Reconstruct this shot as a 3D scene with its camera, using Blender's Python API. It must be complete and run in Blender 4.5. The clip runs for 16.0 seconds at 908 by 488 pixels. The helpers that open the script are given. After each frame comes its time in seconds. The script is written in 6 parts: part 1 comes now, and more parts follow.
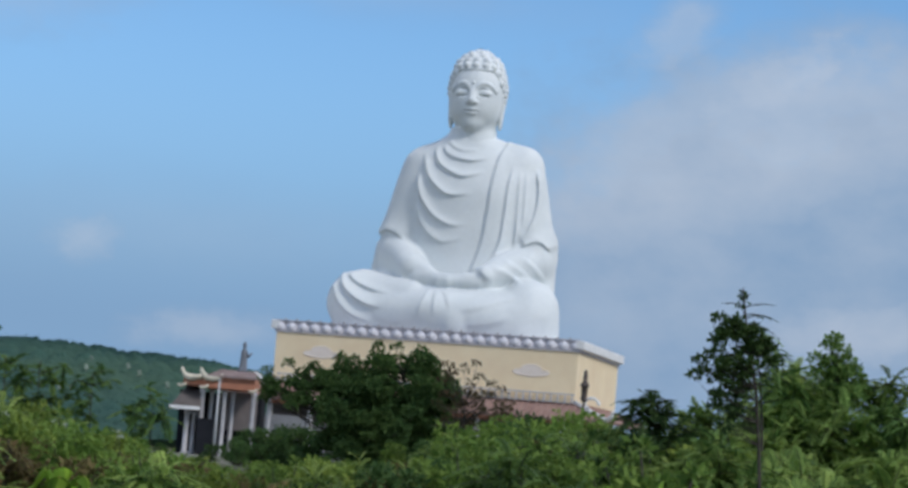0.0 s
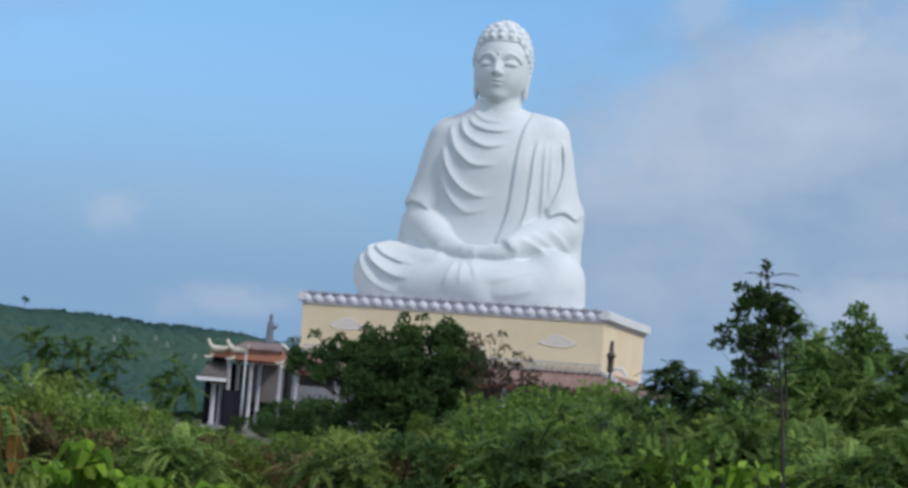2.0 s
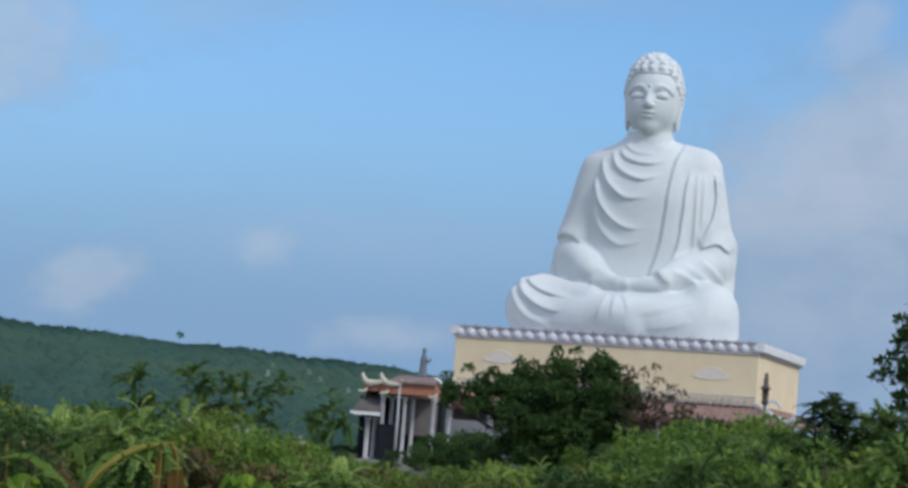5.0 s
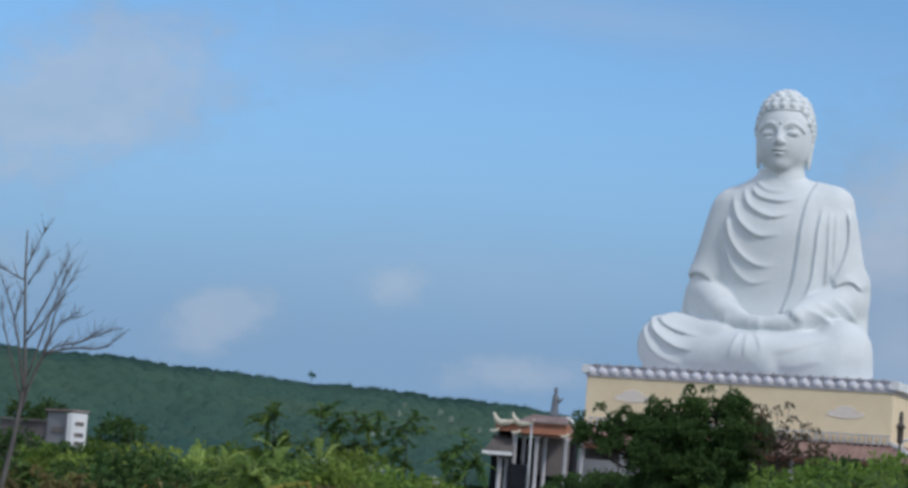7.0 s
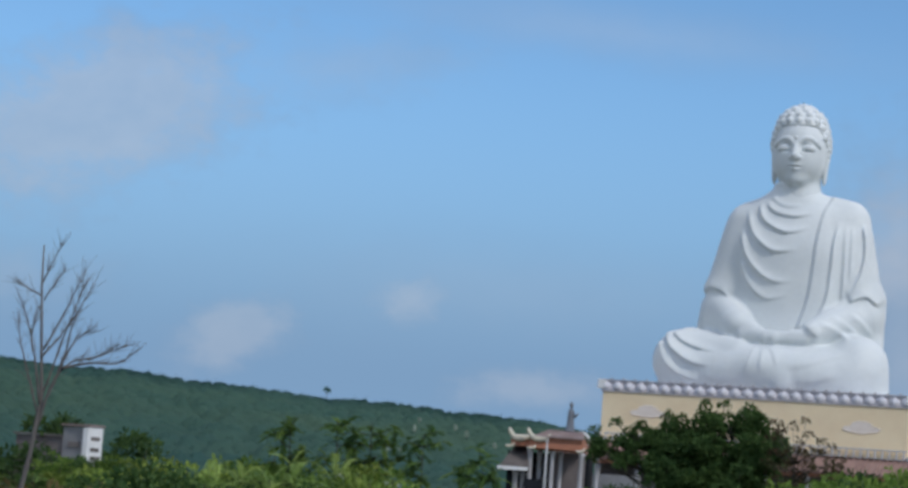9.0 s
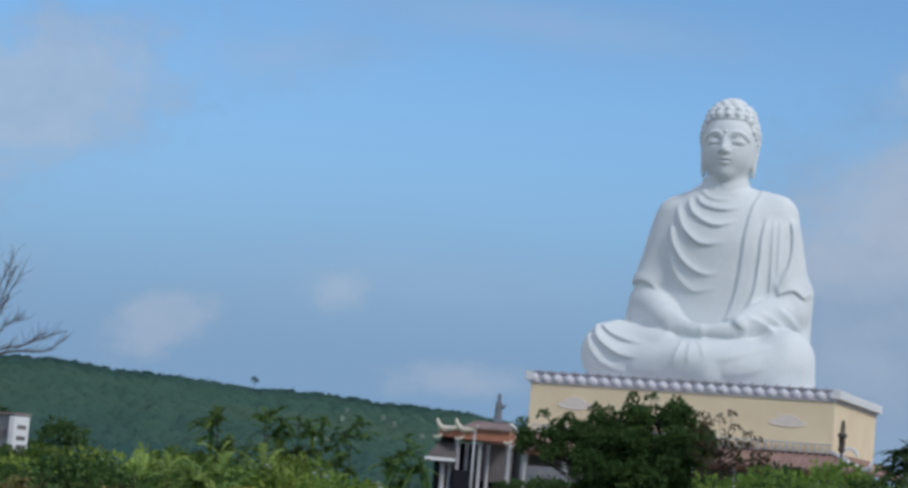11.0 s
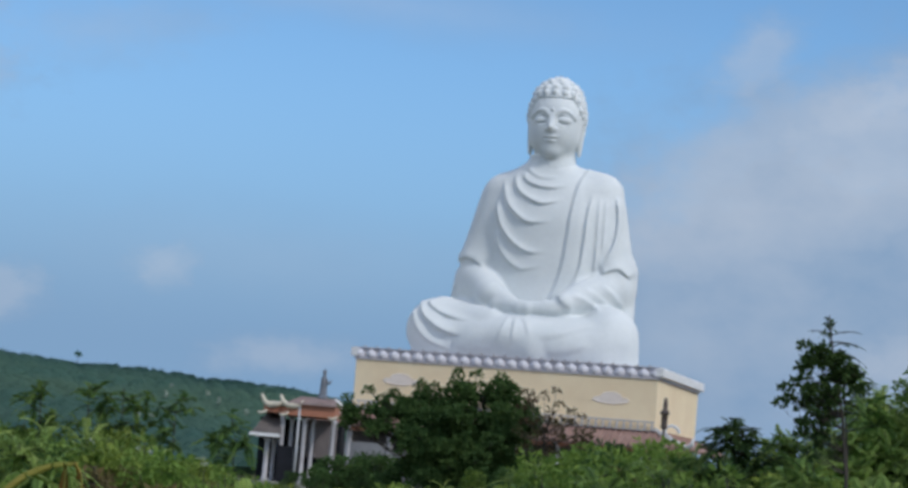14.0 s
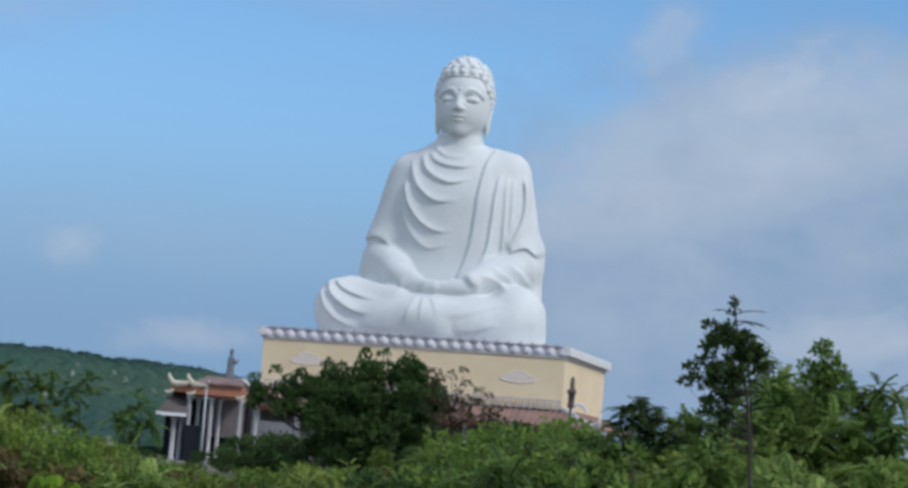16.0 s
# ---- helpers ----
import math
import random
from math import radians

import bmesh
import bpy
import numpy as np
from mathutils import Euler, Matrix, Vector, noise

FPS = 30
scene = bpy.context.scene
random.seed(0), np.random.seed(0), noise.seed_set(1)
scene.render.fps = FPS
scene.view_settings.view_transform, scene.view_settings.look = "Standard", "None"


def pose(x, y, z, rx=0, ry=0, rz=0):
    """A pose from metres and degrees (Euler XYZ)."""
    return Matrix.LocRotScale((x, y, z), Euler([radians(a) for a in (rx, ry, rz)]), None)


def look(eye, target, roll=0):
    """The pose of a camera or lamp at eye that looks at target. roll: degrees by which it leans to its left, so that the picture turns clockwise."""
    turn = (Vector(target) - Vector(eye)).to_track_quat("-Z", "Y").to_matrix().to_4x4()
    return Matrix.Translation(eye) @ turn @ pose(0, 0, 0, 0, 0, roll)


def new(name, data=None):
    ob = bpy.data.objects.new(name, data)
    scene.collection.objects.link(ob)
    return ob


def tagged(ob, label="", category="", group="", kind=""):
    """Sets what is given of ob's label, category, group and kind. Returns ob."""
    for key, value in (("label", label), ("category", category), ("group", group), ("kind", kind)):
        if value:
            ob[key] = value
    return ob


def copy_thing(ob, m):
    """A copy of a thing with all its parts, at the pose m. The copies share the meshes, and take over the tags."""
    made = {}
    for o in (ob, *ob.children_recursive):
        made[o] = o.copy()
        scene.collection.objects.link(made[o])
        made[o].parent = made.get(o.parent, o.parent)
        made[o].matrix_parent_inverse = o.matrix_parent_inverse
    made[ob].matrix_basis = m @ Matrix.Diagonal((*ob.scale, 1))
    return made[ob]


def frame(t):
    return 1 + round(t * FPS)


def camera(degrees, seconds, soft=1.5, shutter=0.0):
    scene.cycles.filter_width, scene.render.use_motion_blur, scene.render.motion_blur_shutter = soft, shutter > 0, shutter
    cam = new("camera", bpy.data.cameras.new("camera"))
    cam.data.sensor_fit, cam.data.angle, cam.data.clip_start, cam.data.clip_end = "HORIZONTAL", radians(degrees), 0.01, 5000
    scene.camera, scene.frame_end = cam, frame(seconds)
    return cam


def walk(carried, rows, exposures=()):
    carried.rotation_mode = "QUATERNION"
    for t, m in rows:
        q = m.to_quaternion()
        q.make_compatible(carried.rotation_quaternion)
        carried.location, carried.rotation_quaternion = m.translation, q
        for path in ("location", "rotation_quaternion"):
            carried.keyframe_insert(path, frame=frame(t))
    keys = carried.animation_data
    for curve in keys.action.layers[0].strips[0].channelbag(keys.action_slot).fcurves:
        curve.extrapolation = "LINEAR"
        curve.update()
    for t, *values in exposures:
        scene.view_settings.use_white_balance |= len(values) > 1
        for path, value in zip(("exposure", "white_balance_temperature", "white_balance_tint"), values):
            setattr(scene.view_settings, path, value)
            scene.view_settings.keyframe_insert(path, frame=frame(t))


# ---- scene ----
cam = camera(20.0, 16.0, soft=3.2)
EYE = 1.6
# seconds, eye x, turn about x, y, z in degrees
ROWS = [
    (0.0, 0.000, 95.130, -4.705, -0.730),
    (0.5, 0.015, 95.015, -4.671, -0.729),
    (1.0, 0.038, 94.797, -4.639, -0.551),
    (1.5, 0.068, 94.585, -4.587, -0.347),
    (2.0, 0.076, 94.439, -4.551, -0.117),
    (2.5, 0.090, 94.471, -4.493, 0.042),
    (3.0, 0.098, 94.573, -4.426, 0.281),
    (3.2, 0.098, 94.612, -4.453, 0.416),
    (5.3, -0.023, 94.970, -4.352, 3.654),
    (5.5, -0.030, 95.016, -4.324, 3.874),
    (6.0, -0.045, 95.209, -4.331, 4.933),
    (6.5, -0.060, 95.373, -4.338, 5.626),
    (7.0, -0.068, 95.568, -4.320, 6.201),
    (7.5, -0.076, 95.699, -4.352, 6.446),
    (8.0, -0.083, 95.796, -4.380, 6.600),
    (8.5, -0.090, 95.855, -4.372, 6.626),
    (8.7, -0.090, 95.878, -4.360, 6.608),
    (10.8, -0.106, 95.797, -4.667, 5.153),
    (11.0, -0.106, 95.799, -4.680, 4.914),
    (11.5, -0.106, 95.771, -4.738, 4.340),
    (12.0, -0.106, 95.734, -4.788, 3.571),
    (12.5, -0.113, 95.676, -4.808, 2.984),
    (13.0, -0.113, 95.623, -4.788, 2.273),
    (13.5, -0.121, 95.598, -4.834, 1.713),
    (14.0, -0.121, 95.591, -4.819, 1.008),
    (14.5, -0.121, 95.542, -4.786, 0.451),
    (15.0, -0.113, 95.478, -4.788, -0.211),
    (15.5, -0.098, 95.397, -4.743, -0.640),
    (16.0, -0.090, 95.299, -4.678, -1.043),
]
walk(cam, [(t, pose(x, 0, EYE, rx, ry, rz)) for t, x, rx, ry, rz in ROWS],
     [(0.0, -0.03), (2.5, 0.06), (5.5, -0.02), (7.0, -0.08), (8.5, -0.13), (11.0, -0.12), (12.5, -0.11), (14.5, -0.05), (16.0, -0.04)])

# ---- world and sun ----
SUN_WAY = Vector((0.56, -0.54, 0.71)).normalized()   # towards the sun
world = bpy.data.worlds.new("world")
scene.world = world
world.use_nodes = True
wt = world.node_tree
wt.nodes.clear()


def wnode(kind, **sets):
    n = wt.nodes.new(kind)
    for k, v in sets.items():
        setattr(n, k, v)
    return n


def wmath(op, a, b=None, c=None):
    n = wnode("ShaderNodeMath", operation=op)
    for i, v in enumerate((a, b, c)):
        if v is None:
            continue
        if isinstance(v, (int, float)):
            n.inputs[i].default_value = v
        else:
            wt.links.new(v, n.inputs[i])
    return n.outputs[0]


def wsmooth(v, lo, hi, to_lo=0.0, to_hi=1.0):
    n = wnode("ShaderNodeMapRange", interpolation_type="SMOOTHSTEP")
    wt.links.new(v, n.inputs[0])
    for i, x in enumerate((lo, hi, to_lo, to_hi)):
        n.inputs[i + 1].default_value = x
    return n.outputs[0]


def wmix(fac, a, b, blend="MIX"):
    n = wnode("ShaderNodeMix", data_type="RGBA", blend_type=blend)
    for sock, v in ((n.inputs[0], fac), (n.inputs[6], a), (n.inputs[7], b)):
        if isinstance(v, (int, float)):
            sock.default_value = v
        elif isinstance(v, tuple):
            sock.default_value = (*v, 1)
        else:
            wt.links.new(v, sock)
    return n.outputs[2]


sky = wnode("ShaderNodeTexSky", sky_type="NISHITA", sun_disc=False)
sky.sun_elevation = math.asin(SUN_WAY.z)
sky.sun_rotation = math.atan2(SUN_WAY.x, SUN_WAY.y)
sky.altitude, sky.air_density, sky.dust_density, sky.ozone_density = 1500, 1.0, 0.2, 3.0
coord = wnode("ShaderNodeTexCoord")
sep = wnode("ShaderNodeSeparateXYZ")
wt.links.new(coord.outputs["Generated"], sep.inputs[0])
azim = wmath("ARCTAN2", sep.outputs[0], sep.outputs[1])
elev = wmath("ARCSINE", sep.outputs[2])
comb = wnode("ShaderNodeCombineXYZ")
wt.links.new(azim, comb.inputs[0])
wt.links.new(wmath("MULTIPLY", elev, 1.5), comb.inputs[1])


def wnoise(scale, detail, rough, shift=0.0):
    n = wnode("ShaderNodeTexNoise", noise_dimensions="4D")
    n.inputs["W"].default_value = shift
    n.inputs["Scale"].default_value, n.inputs["Detail"].default_value, n.inputs["Roughness"].default_value = scale, detail, rough
    wt.links.new(comb.outputs[0], n.inputs["Vector"])
    return wmath("SUBTRACT", n.outputs["Fac"], 0.5)


puff, billow, wisp, broad = wnoise(75, 5, 0.6, 11.0), wnoise(26, 5, 0.55), wnoise(9, 4, 0.5, 3.0), wnoise(3.2, 5, 0.5, 7.0)
# clouds: azimuth, elevation, half width, half height, lean, density, soft edge, brightness
CLOUDS = [
    (0.118, 0.138, 0.120, 0.044, 0.34, 0.84, 0.72, 0.52),
    (0.148, 0.096, 0.205, 0.092, 0.12, 0.92, 0.7, 0.20),
    (0.130, 0.160, 0.055, 0.022, 0.36, 0.42, 1.0, 0.66),
    (0.168, 0.066, 0.060, 0.016, 0.10, 0.35, 1.0, 0.5),
    (0.088, 0.180, 0.026, 0.020, 0.5, 0.55, 1.1, 0.6),
    (-0.265, 0.140, 0.085, 0.042, 0.30, 0.65, 0.9, 0.55),
    (-0.255, 0.152, 0.040, 0.016, 0.45, 0.55, 0.9, 0.6),
    (-0.170, 0.168, 0.085, 0.020, 0.12, 0.35, 1.2, 0.35),
    (-0.137, 0.079, 0.021, 0.014, 0.1, 0.44, 1.0, 0.7),
    (-0.206, 0.062, 0.030, 0.018, 0.30, 0.50, 1.0, 0.7),
    (-0.088, 0.048, 0.038, 0.011, 0.0, 0.46, 1.0, 0.65),
    (-0.100, 0.086, 0.150, 0.028, 0.0, 0.20, 1.2, 0.42),
    (-0.060, 0.188, 0.150, 0.018, -0.05, 0.30, 1.2, 0.5),
    (-0.300, 0.075, 0.060, 0.020, 0.1, 0.35, 1.1, 0.4),
]
cover = glow = None
for ca, ce, ra, re, lean, dense, edge, lit in CLOUDS:
    da = wmath("SUBTRACT", azim, ca)
    de = wmath("SUBTRACT", wmath("SUBTRACT", elev, ce), wmath("MULTIPLY", da, lean))
    u, w = wmath("DIVIDE", da, ra), wmath("DIVIDE", de, re)
    r = wmath("SQRT", wmath("ADD", wmath("MULTIPLY", u, u), wmath("MULTIPLY", w, w)))
    # wide banks are smoother than small puffs
    p, b, h = (0.35, 0.9, 0.95) if ra > 0.1 else (1.0, 1.5, 0.7)
    r = wmath("ADD", wmath("ADD", r, wmath("MULTIPLY", puff, p)), wmath("ADD", wmath("MULTIPLY", billow, b), wmath("MULTIPLY", wisp, h)))
    one = wmath("MULTIPLY", wsmooth(r, 1.15, 1.15 - edge), dense)
    shine = wmath("MULTIPLY", wsmooth(r, 1.15, 1.15 - edge), lit)
    if ca > 0:
        # the right-hand bank ends behind the statue
        bank = wsmooth(azim, 0.0, 0.035)
        one, shine = wmath("MULTIPLY", one, bank), wmath("MULTIPLY", shine, bank)
    cover = one if cover is None else wmath("MAXIMUM", cover, one)
    glow = shine if glow is None else wmath("MAXIMUM", glow, shine)
# scattered fair-weather cloud added over the unseen sky, as fill for shaded sides
away = wsmooth(wmath("ABSOLUTE", azim), 0.32, 0.6)
high = wsmooth(elev, 0.22, 0.4)
rest = wmath("MULTIPLY", wsmooth(broad, -0.08, 0.10, 0.0, 0.8), wmath("MAXIMUM", away, high))
haze = wsmooth(elev, 0.185, 0.045, 0.0, 0.95)
tone = wmath("ADD", wmath("MULTIPLY", billow, 0.9), glow)
cloud = wmix(tone, (0.238, 0.362, 0.545), (0.555, 0.605, 0.695))
air = wnode("ShaderNodeHueSaturation")
air.inputs["Saturation"].default_value, air.inputs["Value"].default_value = 1.0, 0.115
wt.links.new(sky.outputs[0], air.inputs["Color"])
SKY_TINT, HAZE = (0.84, 1.06, 1.17), (0.205, 0.345, 0.560)
clear = wmix(haze, wmix(1.0, air.outputs[0], SKY_TINT, "MULTIPLY"), HAZE)
back = wnode("ShaderNodeBackground")
# the unseen cloud is set far brighter than the rest to lift ambient light
wt.links.new(wmix(rest, wmix(cover, clear, cloud), (1.15, 1.17, 1.21)), back.inputs[0])
wt.links.new(back.outputs[0], wnode("ShaderNodeOutputWorld").inputs[0])

sun = new("sun", bpy.data.lights.new("sun", "SUN"))
sun.data.energy, sun.data.angle, sun.data.color = 1.7, radians(5.0), (1.0, 0.96, 0.90)
sun.matrix_world = look(SUN_WAY * 100, (0, 0, 0))


# ---- materials ----
def material(name, colour, second=None, scale=3.0, rough=0.7, bump=0.0, bump_scale=20.0, fine=0.15, leafy=0.0, per_island=0.0, spec=0.4, stretch=(1, 1, 1), metal=0.0):
    """A surface with two scales of variation; leafy lets light through; per_island varies brightness leaf by leaf."""
    m = bpy.data.materials.new(name)
    m.use_nodes = True
    nt = m.node_tree
    nt.nodes.clear()
    add, link = nt.nodes.new, nt.links.new
    out, bsdf = add("ShaderNodeOutputMaterial"), add("ShaderNodeBsdfPrincipled")
    bsdf.inputs["Roughness"].default_value, bsdf.inputs["Metallic"].default_value = rough, metal
    bsdf.inputs["Specular IOR Level"].default_value = 0.12 if leafy else spec
    tc, mp = add("ShaderNodeTexCoord"), add("ShaderNodeMapping")
    mp.inputs["Scale"].default_value = stretch
    link(tc.outputs["Object"], mp.inputs[0])
    n1, n2 = add("ShaderNodeTexNoise"), add("ShaderNodeTexNoise")
    n1.inputs["Scale"].default_value, n1.inputs["Detail"].default_value = scale, 4
    n2.inputs["Scale"].default_value, n2.inputs["Detail"].default_value = bump_scale, 5
    link(mp.outputs[0], n1.inputs[0]), link(mp.outputs[0], n2.inputs[0])
    ramp = add("ShaderNodeMapRange")
    link(n1.outputs["Fac"], ramp.inputs[0])
    ramp.inputs[1].default_value, ramp.inputs[2].default_value = 0.35, 0.65
    mix = add("ShaderNodeMix")
    mix.data_type = "RGBA"
    link(ramp.outputs[0], mix.inputs[0])
    second = second or tuple(c * 0.85 for c in colour)
    mix.inputs[6].default_value, mix.inputs[7].default_value = (*colour, 1), (*second, 1)
    hsv = add("ShaderNodeHueSaturation")
    link(mix.outputs[2], hsv.inputs["Color"])
    val = add("ShaderNodeMath")
    val.operation = "MULTIPLY_ADD"
    link(n2.outputs["Fac"], val.inputs[0])
    val.inputs[1].default_value, val.inputs[2].default_value = 2 * fine, 1 - fine
    value = val.outputs[0]
    if per_island:
        geo, mul = add("ShaderNodeNewGeometry"), add("ShaderNodeMath")
        mr = add("ShaderNodeMapRange")
        link(geo.outputs["Random Per Island"], mr.inputs[0])
        mr.inputs[3].default_value, mr.inputs[4].default_value = 1 - per_island, 1 + per_island
        mul.operation = "MULTIPLY"
        link(value, mul.inputs[0]), link(mr.outputs[0], mul.inputs[1])
        value = mul.outputs[0]
        info, own, mul2 = add("ShaderNodeObjectInfo"), add("ShaderNodeMapRange"), add("ShaderNodeMath")
        link(info.outputs["Random"], own.inputs[0])
        own.inputs[3].default_value, own.inputs[4].default_value = 0.76, 1.30
        mul2.operation = "MULTIPLY"
        link(value, mul2.inputs[0]), link(own.outputs[0], mul2.inputs[1])
        value = mul2.outputs[0]
        hue = add("ShaderNodeMapRange")
        link(geo.outputs["Random Per Island"], hue.inputs[0])
        hue.inputs[3].default_value, hue.inputs[4].default_value = 0.515, 0.485
        link(hue.outputs[0], hsv.inputs["Hue"])
    link(value, hsv.inputs["Value"])
    link(hsv.outputs[0], bsdf.inputs["Base Color"])
    if bump:
        b = add("ShaderNodeBump")
        b.inputs["Strength"].default_value, b.inputs["Distance"].default_value = 0.6, bump
        link(n2.outputs["Fac"], b.inputs["Height"])
        link(b.outputs[0], bsdf.inputs["Normal"])
    if leafy:
        tr, ms = add("ShaderNodeBsdfTranslucent"), add("ShaderNodeMixShader")
        link(hsv.outputs[0], tr.inputs[0])
        ms.inputs[0].default_value = leafy
        link(bsdf.outputs[0], ms.inputs[1]), link(tr.outputs[0], ms.inputs[2])
        link(ms.outputs[0], out.inputs[0])
    else:
        link(bsdf.outputs[0], out.inputs[0])
    return m


MARBLE = material("white_plaster", (0.765, 0.800, 0.805), (0.692, 0.732, 0.742), 0.28, 0.6, 0.012, 3.0, 0.05)
YELLOW = material("yellow_plaster", (0.88, 0.73, 0.50), (0.83, 0.67, 0.45), 0.5, 0.85, 0.01, 6.0, 0.05)
WHITE = material("white_paint", (0.84, 0.84, 0.84), (0.74, 0.74, 0.74), 1.2, 0.6, 0.005, 9.0, 0.05)
PALE = material("pale_weathered_paint", (0.55, 0.54, 0.56), (0.44, 0.43, 0.45), 1.2, 0.7, 0.005, 9.0, 0.06)
PETAL = material("petal_plaster", (0.78, 0.77, 0.82), (0.66, 0.65, 0.71), 2.0, 0.7, 0.01, 9.0, 0.08)
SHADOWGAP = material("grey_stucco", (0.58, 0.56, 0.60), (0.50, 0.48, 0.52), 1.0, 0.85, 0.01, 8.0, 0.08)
TILE = material("faded_roof_tile", (0.36, 0.235, 0.20), (0.27, 0.17, 0.145), 1.2, 0.8, 0.01, 8.0, 0.15)
FASCIA = material("orange_fascia", (0.47, 0.20, 0.12), (0.38, 0.16, 0.10), 1.0, 0.7, 0.005, 8.0, 0.08)
GREYTILE = material("weathered_roof_tile", (0.20, 0.175, 0.165), (0.14, 0.125, 0.12), 1.0, 0.85, 0.01, 8.0, 0.15)
ASHTILE = material("ashen_roof_tile", (0.36, 0.28, 0.27), (0.27, 0.20, 0.19), 1.0, 0.85, 0.01, 8.0, 0.15)
PLASTER = material("grey_plaster", (0.42, 0.40, 0.40), (0.33, 0.31, 0.32), 0.7, 0.85, 0.01, 8.0, 0.08)
# near-black colour that stands in for the dark inside of buildings
INNERDARK = material("dark_interior", (0.022, 0.024, 0.030), (0.015, 0.016, 0.02), 1.0, 0.8, 0.01, 8.0, 0.1, spec=0.1)
CONCRETE = material("concrete", (0.34, 0.34, 0.30), (0.26, 0.27, 0.22), 0.8, 0.9, 0.02, 9.0, 0.1)
STEEL = material("painted_steel", (0.45, 0.46, 0.47), (0.38, 0.39, 0.40), 2.0, 0.5, 0.002, 20.0, 0.05)
CREAM = material("cream_paint", (0.72, 0.67, 0.54), (0.60, 0.55, 0.45), 1.2, 0.65, 0.005, 9.0, 0.08)
RELIEF = material("pale_relief_plaster", (0.84, 0.75, 0.68), (0.78, 0.68, 0.60), 1.5, 0.85, 0.01, 8.0, 0.06)
BRONZE = material("dark_bronze", (0.10, 0.08, 0.07), (0.07, 0.055, 0.05), 3.0, 0.6, 0.005, 12.0, 0.1)
STONE = material("grey_stone", (0.19, 0.21, 0.24), (0.14, 0.155, 0.18), 2.0, 0.85, 0.01, 10.0, 0.1)
BARK = material("bark", (0.065, 0.055, 0.045), (0.04, 0.036, 0.03), 6.0, 0.9, 0.02, 25.0, 0.2, stretch=(1, 1, 0.25))
GREYWALL = material("dull_grey_plaster", (0.28, 0.28, 0.29), (0.21, 0.21, 0.22), 0.7, 0.85, 0.01, 8.0, 0.1)
GREYBARK = material("grey_bark", (0.16, 0.15, 0.14), (0.11, 0.10, 0.10), 6.0, 0.9, 0.02, 25.0, 0.2, stretch=(1, 1, 0.25))
SOIL = material("grassy_ground", (0.07, 0.09, 0.035), (0.11, 0.09, 0.05), 0.25, 0.95, 0.05, 3.0, 0.25)
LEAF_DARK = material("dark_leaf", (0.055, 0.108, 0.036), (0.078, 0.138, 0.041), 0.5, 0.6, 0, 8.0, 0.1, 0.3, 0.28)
LEAF_MID = material("green_leaf", (0.120, 0.212, 0.044), (0.160, 0.239, 0.052), 0.4, 0.6, 0, 8.0, 0.1, 0.40, 0.35)
LEAF_BRIGHT = material("yellow_green_leaf", (0.180, 0.275, 0.055), (0.235, 0.295, 0.064), 0.4, 0.6, 0, 8.0, 0.1, 0.42, 0.35)
LEAF_DEEP = material("deep_green_leaf", (0.110, 0.205, 0.055), (0.145, 0.228, 0.060), 0.4, 0.6, 0, 8.0, 0.1, 0.35, 0.35)
LEAF_LIME = material("lime_weed_leaf", (0.25, 0.43, 0.055), (0.31, 0.46, 0.07), 0.6, 0.55, 0, 8.0, 0.1, 0.42, 0.3)
LEAF_DRY = material("dry_leaf", (0.230, 0.161, 0.069), (0.138, 0.149, 0.057), 0.4, 0.7, 0, 8.0, 0.1, 0.3, 0.35)
LEAF_RUST = material("rusty_green_leaf", (0.086, 0.086, 0.040), (0.127, 0.081, 0.052), 0.8, 0.7, 0, 8.0, 0.1, 0.3, 0.4)
BROWNWALL = material("brown_plaster", (0.19, 0.165, 0.16), (0.14, 0.12, 0.12), 0.8, 0.85, 0.01, 8.0, 0.1)
# bluish leaf colour with the hill's distance haze mixed in
LEAF_FAR = material("hazed_wood_leaf", (0.117, 0.244, 0.190), (0.156, 0.280, 0.195), 0.02, 0.8, 0, 0.15, 0.15, 0.5, 0.08)
LEAF_FROND = material("olive_frond_leaf", (0.267, 0.410, 0.114), (0.341, 0.440, 0.124), 0.4, 0.6, 0, 8.0, 0.1, 0.5, 0.3)
BANANA = material("banana_leaf", (0.17, 0.30, 0.06), (0.24, 0.33, 0.08), 2.0, 0.45, 0.004, 30.0, 0.12, 0.35, 0.12, stretch=(1, 1, 3))
DRYBLADE = material("dry_leaf_blade", (0.34, 0.19, 0.05), (0.22, 0.13, 0.05), 3.0, 0.75, 0.004, 30.0, 0.2, 0.25, 0.15)
BLOSSOM = material("pale_blossom", (0.55, 0.58, 0.50), (0.45, 0.50, 0.42), 1.0, 0.8, 0, 8.0, 0.1, 0.3, 0.2)
PALM_LEAF = material("yellowing_leaf", (0.42, 0.38, 0.10), (0.32, 0.32, 0.08), 1.5, 0.5, 0, 8.0, 0.1, 0.3, 0.2)


